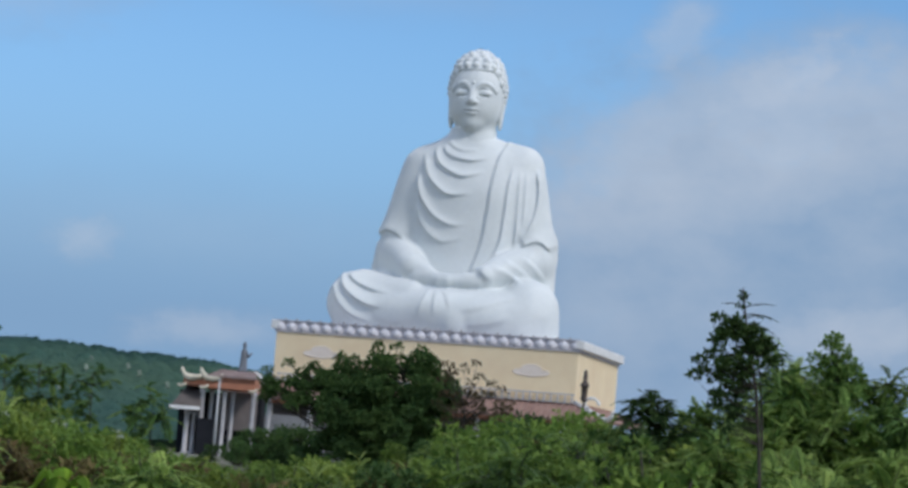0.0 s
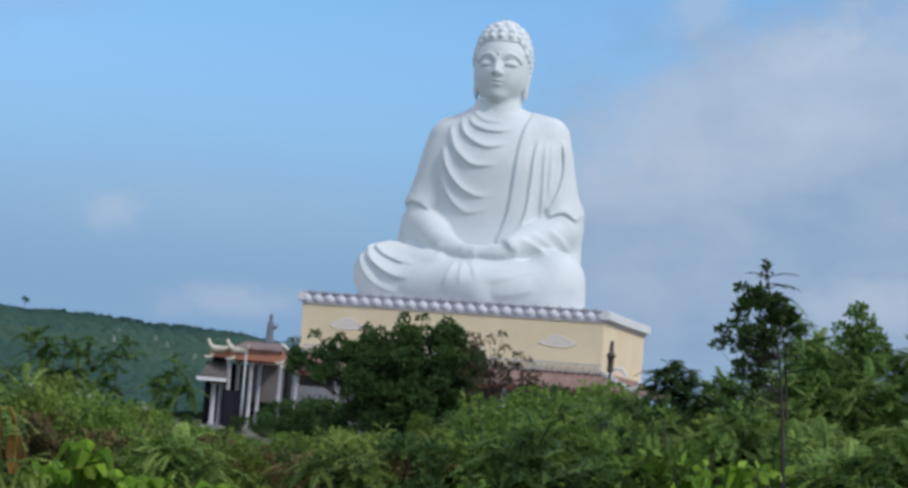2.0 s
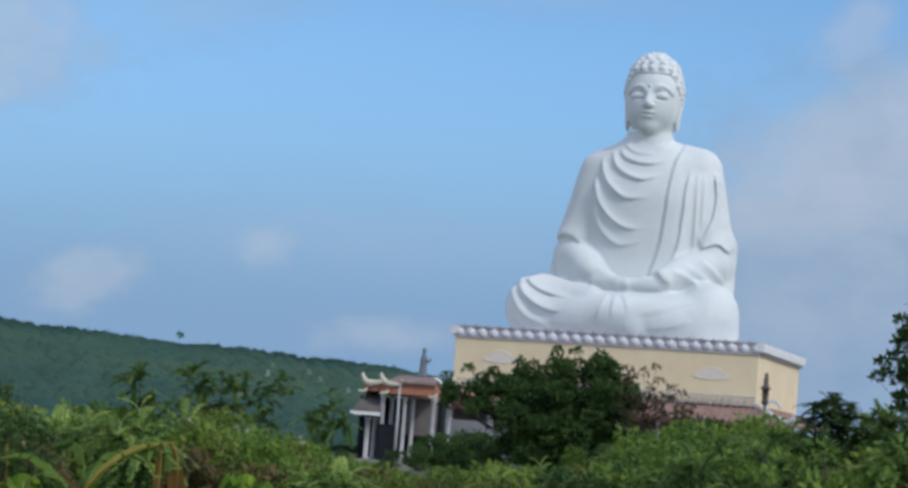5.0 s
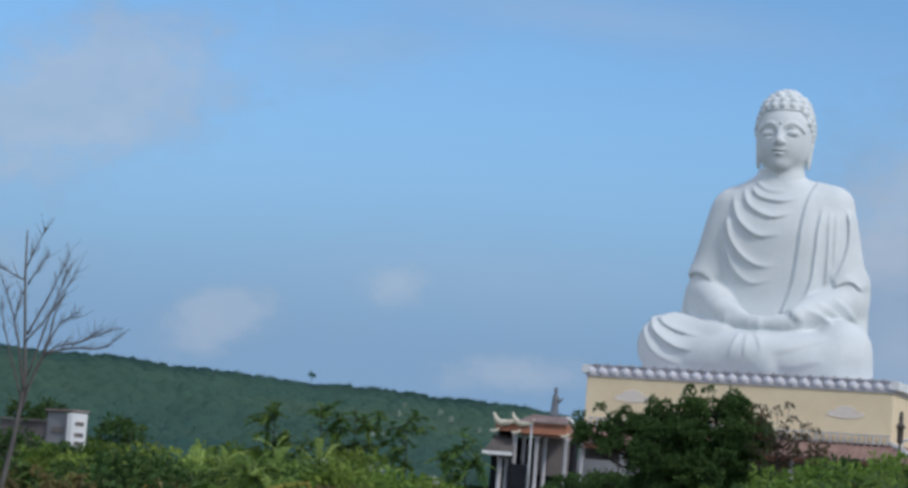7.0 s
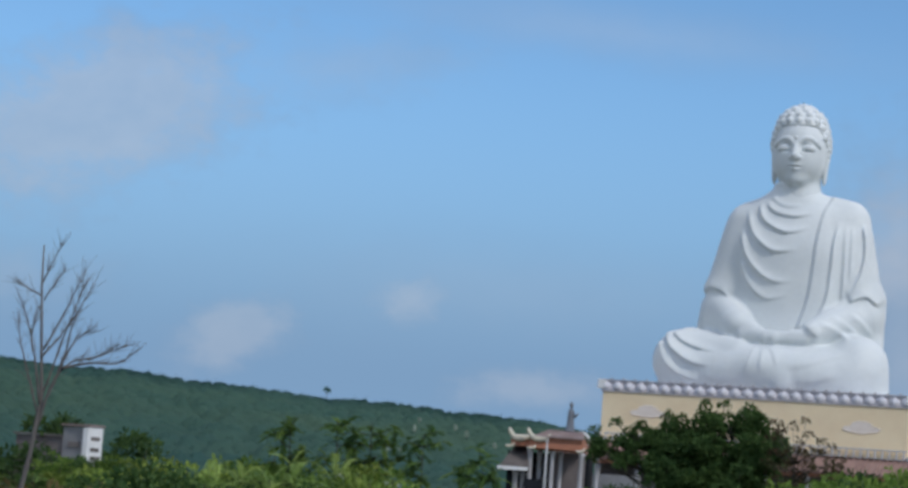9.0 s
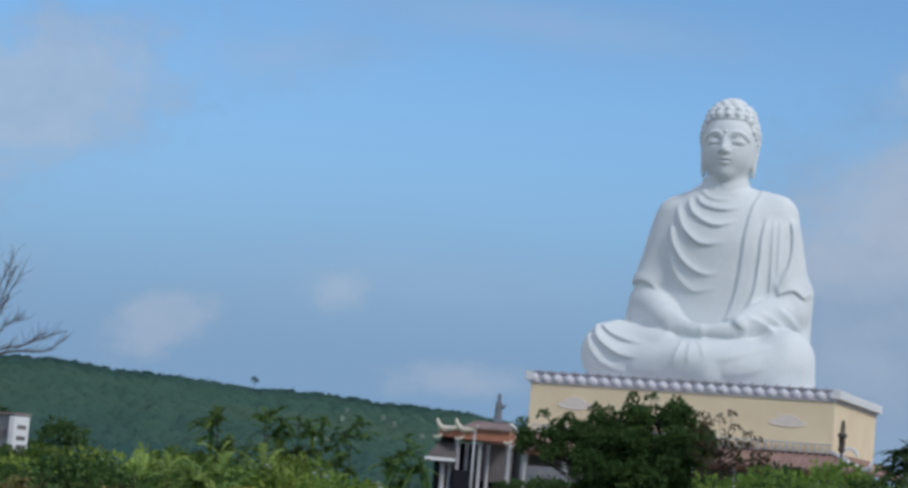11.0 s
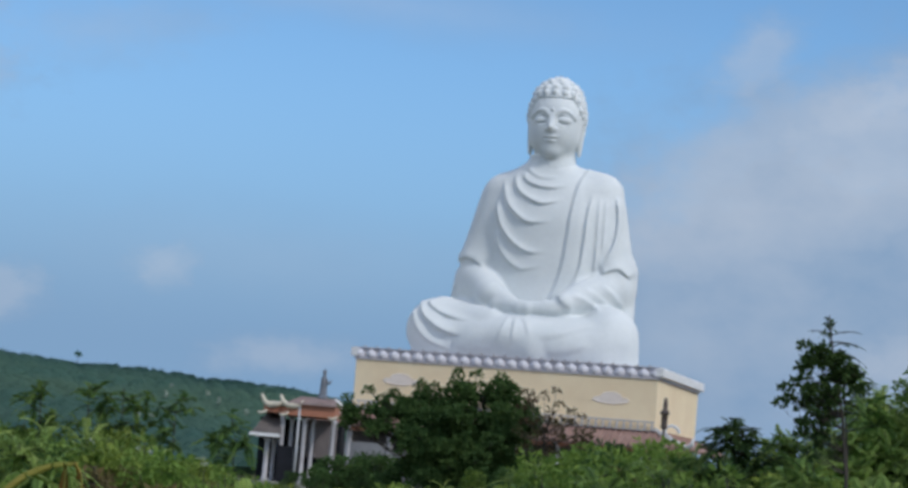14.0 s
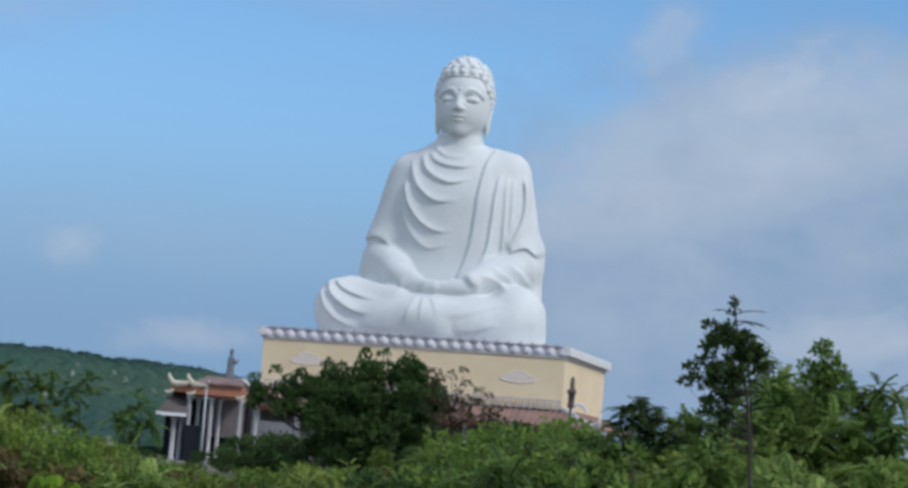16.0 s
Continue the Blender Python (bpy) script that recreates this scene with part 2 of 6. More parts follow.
def haze_tinted(m, belts):
    """Puts the slope's haze into the leaf colour, belt by belt, along y: multiplies it by a ramp of (y, tint), with
    uneven borders.
    """
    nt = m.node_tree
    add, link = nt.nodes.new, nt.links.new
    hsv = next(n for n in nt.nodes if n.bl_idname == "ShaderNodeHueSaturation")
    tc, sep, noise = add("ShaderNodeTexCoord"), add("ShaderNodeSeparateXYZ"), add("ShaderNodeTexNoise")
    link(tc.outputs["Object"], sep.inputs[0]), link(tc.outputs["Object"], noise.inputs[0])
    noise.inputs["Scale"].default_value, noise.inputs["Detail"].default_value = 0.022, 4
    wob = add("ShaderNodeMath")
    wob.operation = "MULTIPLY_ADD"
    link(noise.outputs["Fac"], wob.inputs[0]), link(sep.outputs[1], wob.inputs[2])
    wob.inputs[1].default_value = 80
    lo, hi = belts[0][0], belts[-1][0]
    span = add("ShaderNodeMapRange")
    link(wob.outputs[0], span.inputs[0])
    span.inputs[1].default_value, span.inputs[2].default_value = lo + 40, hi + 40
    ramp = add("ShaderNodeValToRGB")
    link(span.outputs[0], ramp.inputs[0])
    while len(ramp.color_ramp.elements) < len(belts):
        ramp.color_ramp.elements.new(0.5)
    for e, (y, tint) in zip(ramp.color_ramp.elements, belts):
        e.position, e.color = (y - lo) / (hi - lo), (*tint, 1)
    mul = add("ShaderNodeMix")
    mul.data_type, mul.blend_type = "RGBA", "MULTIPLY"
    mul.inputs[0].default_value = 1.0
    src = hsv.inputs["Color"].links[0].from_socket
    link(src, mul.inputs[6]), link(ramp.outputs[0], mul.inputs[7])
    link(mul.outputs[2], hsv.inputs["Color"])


# hazy slope as colour: bluish foot, paler middle, dark teal crest
haze_tinted(LEAF_FAR, ((300, (0.72, 0.80, 0.92)), (400, (0.88, 0.92, 0.98)), (480, (1.02, 1.0, 0.98)), (570, (1.0, 1.0, 0.98)), (610, (0.72, 0.80, 0.86)), (635, (0.36, 0.48, 0.58))))


# ---- building helpers ----
def mesh_of(name, verts, faces, mat, smooth=False):
    me = bpy.data.meshes.new(name)
    me.from_pydata(verts, [], faces)
    me.materials.append(mat)
    if smooth:
        me.polygons.foreach_set("use_smooth", [True] * len(me.polygons))
    me.update()
    return me


def part(name, bm, mat, parent, label=""):
    """Links a bmesh (or a ready mesh) as one mesh object under a thing or a part."""
    if isinstance(bm, bmesh.types.BMesh):
        me = bpy.data.meshes.new(name)
        bm.to_mesh(me)
        bm.free()
        me.materials.append(mat)
    else:
        me = bm
    ob = new(name, me)
    ob.parent = parent
    return tagged(ob, label)


def thing(name, label, category, at=(0, 0, 0), turn=0.0, group="", kind=""):
    ob = new(name)
    ob.matrix_world = pose(*at, 0, 0, turn)
    return tagged(ob, label, category, group, kind)


def box(bm, x0, x1, y0, y1, z0, z1, bevel=0.0):
    vs = [bm.verts.new((x, y, z)) for z in (z0, z1) for y in (y0, y1) for x in (x0, x1)]
    fs = [bm.faces.new([vs[i] for i in q]) for q in ((0, 2, 3, 1), (4, 5, 7, 6), (0, 1, 5, 4), (2, 6, 7, 3), (0, 4, 6, 2), (1, 3, 7, 5))]
    if bevel:
        es = list({e for f in fs for e in f.edges})
        bmesh.ops.bevel(bm, geom=es, offset=bevel, segments=2, affect="EDGES", profile=0.6)
    return bm


def tube(bm, pts, radii, sides=8, caps=True):
    """A tapered tube along points."""
    rings = []
    for i, (p, r) in enumerate(zip(pts, radii)):
        p = Vector(p)
        a, b = Vector(pts[max(i - 1, 0)]), Vector(pts[min(i + 1, len(pts) - 1)])
        way = (b - a).normalized()
        u = way.cross(Vector((0.3, 1, 0.1))).normalized()
        w = way.cross(u)
        rings.append([bm.verts.new(p + r * (math.cos(k * math.tau / sides) * u + math.sin(k * math.tau / sides) * w)) for k in range(sides)])
    for a, b in zip(rings, rings[1:]):
        for k in range(sides):
            bm.faces.new((a[k], a[(k + 1) % sides], b[(k + 1) % sides], b[k])).smooth = True
    if caps:
        bm.faces.new(rings[0][::-1]), bm.faces.new(rings[-1])
    return bm


def lathe(bm, profile, at=(0, 0), sides=16):
    """A turned solid: profile of (radius, height)."""
    return tube(bm, [(at[0], at[1], z + 1e-4 * i) for i, (r, z) in enumerate(profile)], [max(r, 0.002) for r, z in profile], sides)


# ---- ground ----
def step(a, b, v):
    s = np.clip((v - a) / (b - a), 0, 1)
    return s * s * (3 - 2 * s)


def ground_height(x, y):
    x, y = np.asarray(x, float), np.asarray(y, float)
    base = 0.9 * step(70, 180, y) + 0.12 * np.sin(x * 0.21 + 1) * np.sin(y * 0.13) * step(10, 40, y)
    ridge = np.where(x < -50, 21.3 - 0.051 * (x + 50), 21.3 - 0.13 * (x + 50))
    ridge = np.clip(ridge, 0, 60) * step(-1500, -500, x)
    bumps = 0.35 * np.sin(x * 0.083 + 2) * np.sin(y * 0.031) + 0.3 * np.sin(x * 0.19 + y * 0.05)
    return base + (ridge + bumps * step(0, 8, ridge)) * step(270, 690, y) * (1 - 0.9 * step(760, 1500, y))


gx = np.unique(np.r_[np.linspace(-4000, -400, 25), np.linspace(-400, 250, 131), np.linspace(250, 4000, 25)])
gy = np.unique(np.r_[np.linspace(-600, 0, 9), np.linspace(0, 260, 66), np.linspace(260, 800, 91), np.linspace(800, 4900, 25)])
GX, GY = np.meshgrid(gx, gy)
GZ = ground_height(GX, GY)
nx, ny = len(gx), len(gy)
gi = np.arange(nx * ny).reshape(ny, nx)
gq = np.stack([gi[:-1, :-1], gi[:-1, 1:], gi[1:, 1:], gi[1:, :-1]], -1).reshape(-1, 4)
ground = new("ground", mesh_of("ground", np.stack([GX, GY, GZ], -1).reshape(-1, 3).tolist(), gq.tolist(), SOIL, True))
tagged(ground, "rough grassy ground rising to a wooded hill", "ground", kind="structure")


# ---- the great seated statue: one carved mesh ----
def surface_net(field, origin, cell):
    """Vertices and quads of the zero surface of a sampled distance field."""
    inside = field < 0
    nxc, nyc, nzc = (n - 1 for n in field.shape)
    corner = [(i, j, k) for i in (0, 1) for j in (0, 1) for k in (0, 1)]
    count = sum(inside[i:i + nxc, j:j + nyc, k:k + nzc].astype(np.int8) for i, j, k in corner)
    cells = np.argwhere((count > 0) & (count < 8))
    index = -np.ones((nxc, nyc, nzc), np.int64)
    index[tuple(cells.T)] = np.arange(len(cells))
    total, hits = np.zeros((len(cells), 3)), np.zeros(len(cells))
    vals = {c: field[tuple((cells + c).T)] for c in corner}
    for a in corner:
        for ax in range(3):
            if a[ax]:
                continue
            b = tuple(1 if n == ax else a[n] for n in range(3))
            va, vb = vals[a], vals[b]
            cross = (va < 0) != (vb < 0)
            s = va[cross] / (va[cross] - vb[cross])
            p = np.tile(np.array(a, float), (len(s), 1))
            p[:, ax] = s
            total[cross] += p
            hits[cross] += 1
    verts = (cells + total / hits[:, None]) * cell + origin
    quads = []
    for ax in range(3):
        lo = [slice(1, -1)] * 3
        lo[ax] = slice(0, -1)
        hi = list(lo)
        hi[ax] = slice(1, None)
        a, b = inside[tuple(lo)], inside[tuple(hi)]
        off = np.array([0 if n == ax else 1 for n in range(3)])
        u, w = [n for n in range(3) if n != ax]
        for sign in (True, False):
            e = np.argwhere(a & ~b if sign else ~a & b) + off
            du, dw = np.zeros(3, int), np.zeros(3, int)
            du[u], dw[w] = 1, 1
            ring = [e - du - dw, e - dw, e, e - du]
            q = np.stack([index[tuple(r.T)] for r in ring], 1)
            flip = sign == (ax == 1)
            quads.append(q[:, ::-1] if flip else q)
    return verts, np.concatenate(quads)


def blend(a, b, k):
    h = np.clip(0.5 + 0.5 * (b - a) / k, 0, 1)
    return b + (a - b) * h - k * h * (1 - h)


def egg(g, c, r, turn=0.0):
    x, y, z = g[0] - c[0], g[1] - c[1], g[2] - c[2]
    if turn:
        cs, sn = math.cos(radians(turn)), math.sin(radians(turn))
        x, z = x * cs - z * sn, x * sn + z * cs
    q = np.sqrt((x / r[0]) ** 2 + (y / r[1]) ** 2 + (z / r[2]) ** 2)
    return (q - 1) * min(r)


def limb(g, a, b, ra, rb):
    a, b = np.array(a, float), np.array(b, float)
    d = b - a
    t = np.clip(((g[0] - a[0]) * d[0] + (g[1] - a[1]) * d[1] + (g[2] - a[2]) * d[2]) / (d @ d), 0, 1)
    return np.sqrt((g[0] - a[0] - t * d[0]) ** 2 + (g[1] - a[1] - t * d[1]) ** 2 + (g[2] - a[2] - t * d[2]) ** 2) - (ra + (rb - ra) * t)


def bent(pts, n=14):
    """Points along a curve through three or more control points."""
    pts = [np.array(p, float) for p in pts]
    out = []
    for s in np.linspace(0, 1, n):
        row = list(pts)
        while len(row) > 1:
            row = [a + (b - a) * s for a, b in zip(row, row[1:])]
        out.append(row[0])
    return np.array(out)


def strand(pts, n=8):
    """A smooth line through all its points."""
    p = np.array([pts[0], *pts, pts[-1]], float)
    p[0], p[-1] = 2 * p[1] - p[2], 2 * p[-2] - p[-3]
    out = []
    for a, b, c, d in zip(p, p[1:], p[2:], p[3:]):
        for s in np.linspace(0, 1, n, endpoint=False):
            out.append(0.5 * (2 * b + (c - a) * s + (2 * a - 5 * b + 4 * c - d) * s ** 2 + (3 * b - a - 3 * c + d) * s ** 3))
    return np.array(out + [p[-2]])


def fold(X, Z, pts, height, soft, crisp, start=1.0, end=1.0):
    """A drapery fold seen from the front: it swells over soft metres on the line's left-hand side and breaks off within crisp metres on the other.
    start and end: how quickly it rises at its two ends."""
    c = strand(pts)
    best, side, along = np.full(X.shape, 1e9), np.zeros(X.shape), np.zeros(X.shape)
    for i, (a, b) in enumerate(zip(c, c[1:])):
        d = b - a
        t = np.clip(((X - a[0]) * d[0] + (Z - a[1]) * d[1]) / (d @ d), 0, 1)
        ex, ez = X - a[0] - t * d[0], Z - a[1] - t * d[1]
        r = np.hypot(ex, ez)
        m = r < best
        best = np.where(m, r, best)
        side = np.where(m, np.sign(d[0] * ez - d[1] * ex), side)
        along = np.where(m, (i + t) / (len(c) - 1), along)
    shape = np.where(side > 0, np.exp(-(best / soft) ** 1.3), np.exp(-(best / crisp) ** 2))
    rise = np.clip(np.minimum(along * 4 * start, (1 - along) * 3 * end) + 0.06, 0, 1)
    return height * shape * rise * rise * (3 - 2 * rise)


def grid(lo, hi, cell):
    axes = [np.arange(a, b + cell, cell, dtype=np.float32) for a, b in zip(lo, hi)]
    return np.meshgrid(*axes, indexing="ij", sparse=True), np.array(lo, float)


def statue_body(cell):
    g, lo = grid((-11.9, -8.6, -0.3), (11.6, 6.2, 19.2), cell)
    X, Y, Z = g
    # trunk: an upright oval whose width and depth change with height
    zs = (0, 4, 7, 10, 13, 15, 16.2, 17.0, 17.7, 18.3, 19)
    levels = lambda vals: np.interp(Z, *strand(tuple(zip(zs, vals)), 8).T)
    w = levels((6.0, 5.7, 5.6, 5.6, 5.6, 5.4, 4.9, 3.9, 2.7, 2.0, 1.8))
    dp = levels((4.0, 3.6, 3.2, 3.1, 3.1, 2.9, 2.6, 2.25, 2.0, 1.8, 1.65))
    cy = levels((0.6, 0.4, 0.2, 0.1, 0.2, 0.5, 0.6, 0.6, 0.55, 0.45, 0.3))
    d = (np.sqrt((X / w) ** 2 + ((Y - cy) / dp) ** 2) - 1) * np.minimum(w, dp) * 0.9
    d = np.maximum(d, Z - 18.8)
    # slope from the neck to the shoulders, upper arms
    d = blend(d, limb(g, (1.7, 0.7, 17.2), (4.8, 0.9, 15.95), 1.05, 1.38), 0.4)
    d = blend(d, limb(g, (-1.3, 0.7, 17.4), (-4.0, 0.9, 15.8), 1.0, 1.15), 0.4)
    d = blend(d, limb(g, (-4.05, 0.9, 15.1), (-5.55, 0.2, 9.3), 1.55, 1.75), 1.4)
    d = blend(d, limb(g, (4.8, 0.9, 15.35), (6.45, 0.2, 8.0), 1.78, 1.95), 1.0)
    # hanging sleeves behind the forearms, then the forearms
    d = blend(d, limb(g, (-6.75, 0.8, 7.9), (-7.0, 0.5, 5.4), 1.1, 1.1), 0.25)
    d = blend(d, limb(g, (6.8, 0.6, 9.0), (7.1, 0.2, 4.8), 1.55, 1.4), 0.5)
    d = blend(d, limb(g, (-5.75, -0.4, 7.7), (-3.3, -3.6, 6.05), 1.6, 1.25), 0.4)
    d = blend(d, limb(g, (-5.9, -0.6, 6.6), (-3.2, -2.6, 5.2), 1.5, 1.3), 0.6)
    d = blend(d, limb(g, (-3.5, -3.4, 6.1), (-1.2, -4.7, 5.2), 1.2, 0.72), 0.3)
    d = blend(d, limb(g, (6.5, -0.3, 7.2), (3.4, -4.4, 5.4), 1.85, 0.95), 0.45)
    # crossed legs
    d = blend(d, egg(g, (0, -0.8, 1.4), (8.6, 5.6, 2.6)), 0.8)
    d = blend(d, limb(g, (-3.6, 0.2, 3.0), (-8.05, -3.2, 2.85), 2.5, 2.55), 0.7)
    d = blend(d, limb(g, (3.0, 0.8, 2.6), (7.0, -2.9, 3.0), 2.4, 2.5), 0.7)
    d = blend(d, limb(g, (-7.8, -3.6, 2.4), (1.2, -6.0, 1.5), 2.15, 1.5), 0.6)
    d = blend(d, limb(g, (7.0, -3.6, 2.4), (-1.2, -5.5, 2.2), 2.15, 1.6), 0.6)
    d = blend(d, egg(g, (-0.2, -5.0, 2.5), (3.2, 2.1, 1.45)), 0.8)
    d = blend(d, egg(g, (0, -3.9, 2.3), (7.6, 3.0, 2.0)), 0.9)
    # knees that stand straight on the slab
    d = blend(d, limb(g, (7.05, -2.9, 3.0), (7.35, -2.8, 0.6), 2.5, 2.45), 0.4)
    d = blend(d, limb(g, (-8.05, -3.2, 2.6), (-7.4, -3.1, 0.5), 2.5, 2.2), 0.4)
    d = blend(d, limb(g, (-6.6, -4.3, 0.9), (6.6, -4.3, 0.9), 1.6, 1.6), 0.9)
    # the robe drawn up over the near thigh
    d = blend(d, limb(g, (-7.2, -3.2, 4.1), (-2.9, -4.9, 3.7), 1.35, 1.0), 0.7)
    # palms resting one in the other, with the hollow of the lap under them
    d = blend(d, limb(g, (-2.4, -4.4, 5.15), (0.3, -5.3, 4.95), 0.8, 0.58), 0.18)
    d = blend(d, limb(g, (-0.4, -5.25, 4.95), (2.9, -4.8, 5.05), 0.58, 0.62), 0.18)
    # drapery, by lines in the front view
    X2, Z2 = X[:, 0, :] + 0 * Z[:, 0, :], Z[:, 0, :] + 0 * X[:, 0, :]
    disp = np.zeros(X2.shape)
    # collars swinging across the chest
    for p, h, soft in ((((-1.75, 17.6), (-0.8, 16.9), (0.1, 16.65), (1.3, 16.8)), 0.15, 0.3), (((-2.0, 17.1), (-1.35, 16.3), (-0.35, 15.9), (0.95, 15.78), (2.3, 16.15)), 0.25, 0.36),
                       (((-2.7, 17.0), (-2.1, 15.55), (-0.95, 14.7), (0.4, 14.33), (2.2, 14.85)), 0.28, 0.38), (((-3.65, 16.4), (-3.0, 14.5), (-2.1, 13.43), (-0.75, 12.62), (1.3, 12.8)), 0.30, 0.40),
                       (((-3.95, 14.6), (-3.7, 13.2), (-3.1, 11.95), (-1.9, 10.68), (-0.5, 10.0), (1.0, 10.1)), 0.28, 0.38), (((-3.75, 11.9), (-3.5, 10.9), (-3.05, 9.95), (-2.0, 8.9), (-0.9, 8.5), (0.9, 8.95)), 0.19, 0.40)):
        disp = disp + fold(X2, Z2, p, h, soft, 0.13, 1.6, 1.0)
    # the robe's edge over the left shoulder and the long folds beside it
    edge = strand(((3.35, 17.5), (2.95, 15.6), (2.75, 13.5), (2.6, 11.0), (2.3, 8.5), (1.5, 5.7)), 6)
    ex = np.interp(Z2, edge[::-1, 1], edge[::-1, 0])
    over = np.clip((X2 - ex) / 0.26 + 0.5, 0, 1) * np.clip((Z2 - 5.2) / 1.0, 0, 1) * np.clip((8.5 - X2) / 5.0, 0, 1)
    disp = disp + 0.26 * over
    for p, h, soft in ((((4.45, 15.6), (4.3, 13.5), (4.2, 11.0), (3.95, 8.6), (3.1, 6.5)), 0.24, 0.5), (((5.05, 15.4), (5.15, 12.7), (5.2, 10.0), (5.1, 7.9)), 0.16, 0.4),
                       (((5.6, 15.2), (5.7, 12.8), (5.75, 10.0)), 0.14, 0.35), (((6.3, 15.6), (6.75, 13.6), (6.65, 11.2), (5.8, 9.0)), 0.34, 0.55)):
        disp = disp + fold(X2, Z2, p, h, soft, 0.13, 1.2, 1.2)
    # sleeves' mouths and the folds of the cloth over the forearms
    disp = disp + fold(X2, Z2, ((-7.5, 9.0), (-6.7, 9.35), (-6.0, 9.3), (-5.2, 8.95), (-4.5, 8.45)), 0.22, 0.7, 0.12, 2.5, 1.0)
    disp = disp + fold(X2, Z2, ((5.7, 8.5), (6.7, 8.98), (7.4, 9.02), (8.3, 8.3)), 0.34, 0.8, 0.12, 1.5, 2.5)
    for p, h in ((((3.6, 6.55), (4.8, 6.2), (5.9, 5.55), (6.7, 4.9)), 0.17), (((4.6, 7.2), (5.8, 6.6), (6.9, 5.7)), 0.13), (((6.0, 7.6), (7.1, 6.8), (7.9, 5.6)), 0.2)):
        disp = disp + fold(X2, Z2, p[::-1], h, 0.45, 0.14)
    disp = disp + fold(X2, Z2, ((3.0, 6.1), (3.5, 5.6), (4.3, 5.05)), 0.15, 0.5, 0.12, 2, 1)
    # knees and lap
    for p, h in ((((-9.3, 5.3), (-9.0, 4.6), (-8.45, 3.75), (-7.4, 2.97), (-6.1, 2.42), (-4.7, 2.3)), 0.44), (((-8.5, 5.2), (-8.0, 4.7), (-7.25, 4.23), (-5.95, 3.8), (-4.2, 3.55)), 0.34),
                 (((-9.8, 4.5), (-9.55, 3.6), (-9.1, 2.75), (-8.3, 1.9), (-7.2, 1.33), (-5.6, 0.9)), 0.44)):
        disp = disp + fold(X2, Z2, p, h, 0.8, 0.15, 2.0, 0.9)
    for p, h in ((((-0.95, 4.2), (-1.15, 3.3), (-1.4, 2.5), (-1.7, 1.4)), 0.12), (((-0.3, 4.1), (-0.22, 3.1), (-0.2, 1.5)), 0.10), (((0.1, 4.1), (0.65, 3.7), (0.95, 3.1), (1.2, 2.4)), 0.09)):
        disp = disp + fold(X2, Z2, p, h, 0.42, 0.12, 1.5, 0.8)
    for p in (((1.6, 2.4), (3.6, 2.9), (5.4, 3.7), (7.0, 3.9)), ((2.4, 1.2), (4.4, 1.5), (6.4, 2.3)), ((-5.8, 1.6), (-4.0, 1.2), (-2.0, 1.3))):
        disp = disp + fold(X2, Z2, p, 0.12, 0.9, 0.35)
    front = np.clip((1.6 - Y) / 2.2, 0, 1)
    d = d - disp[:, None, :].astype(np.float32) * front
    return surface_net(np.maximum(d, -Z - 0.1), lo, cell)


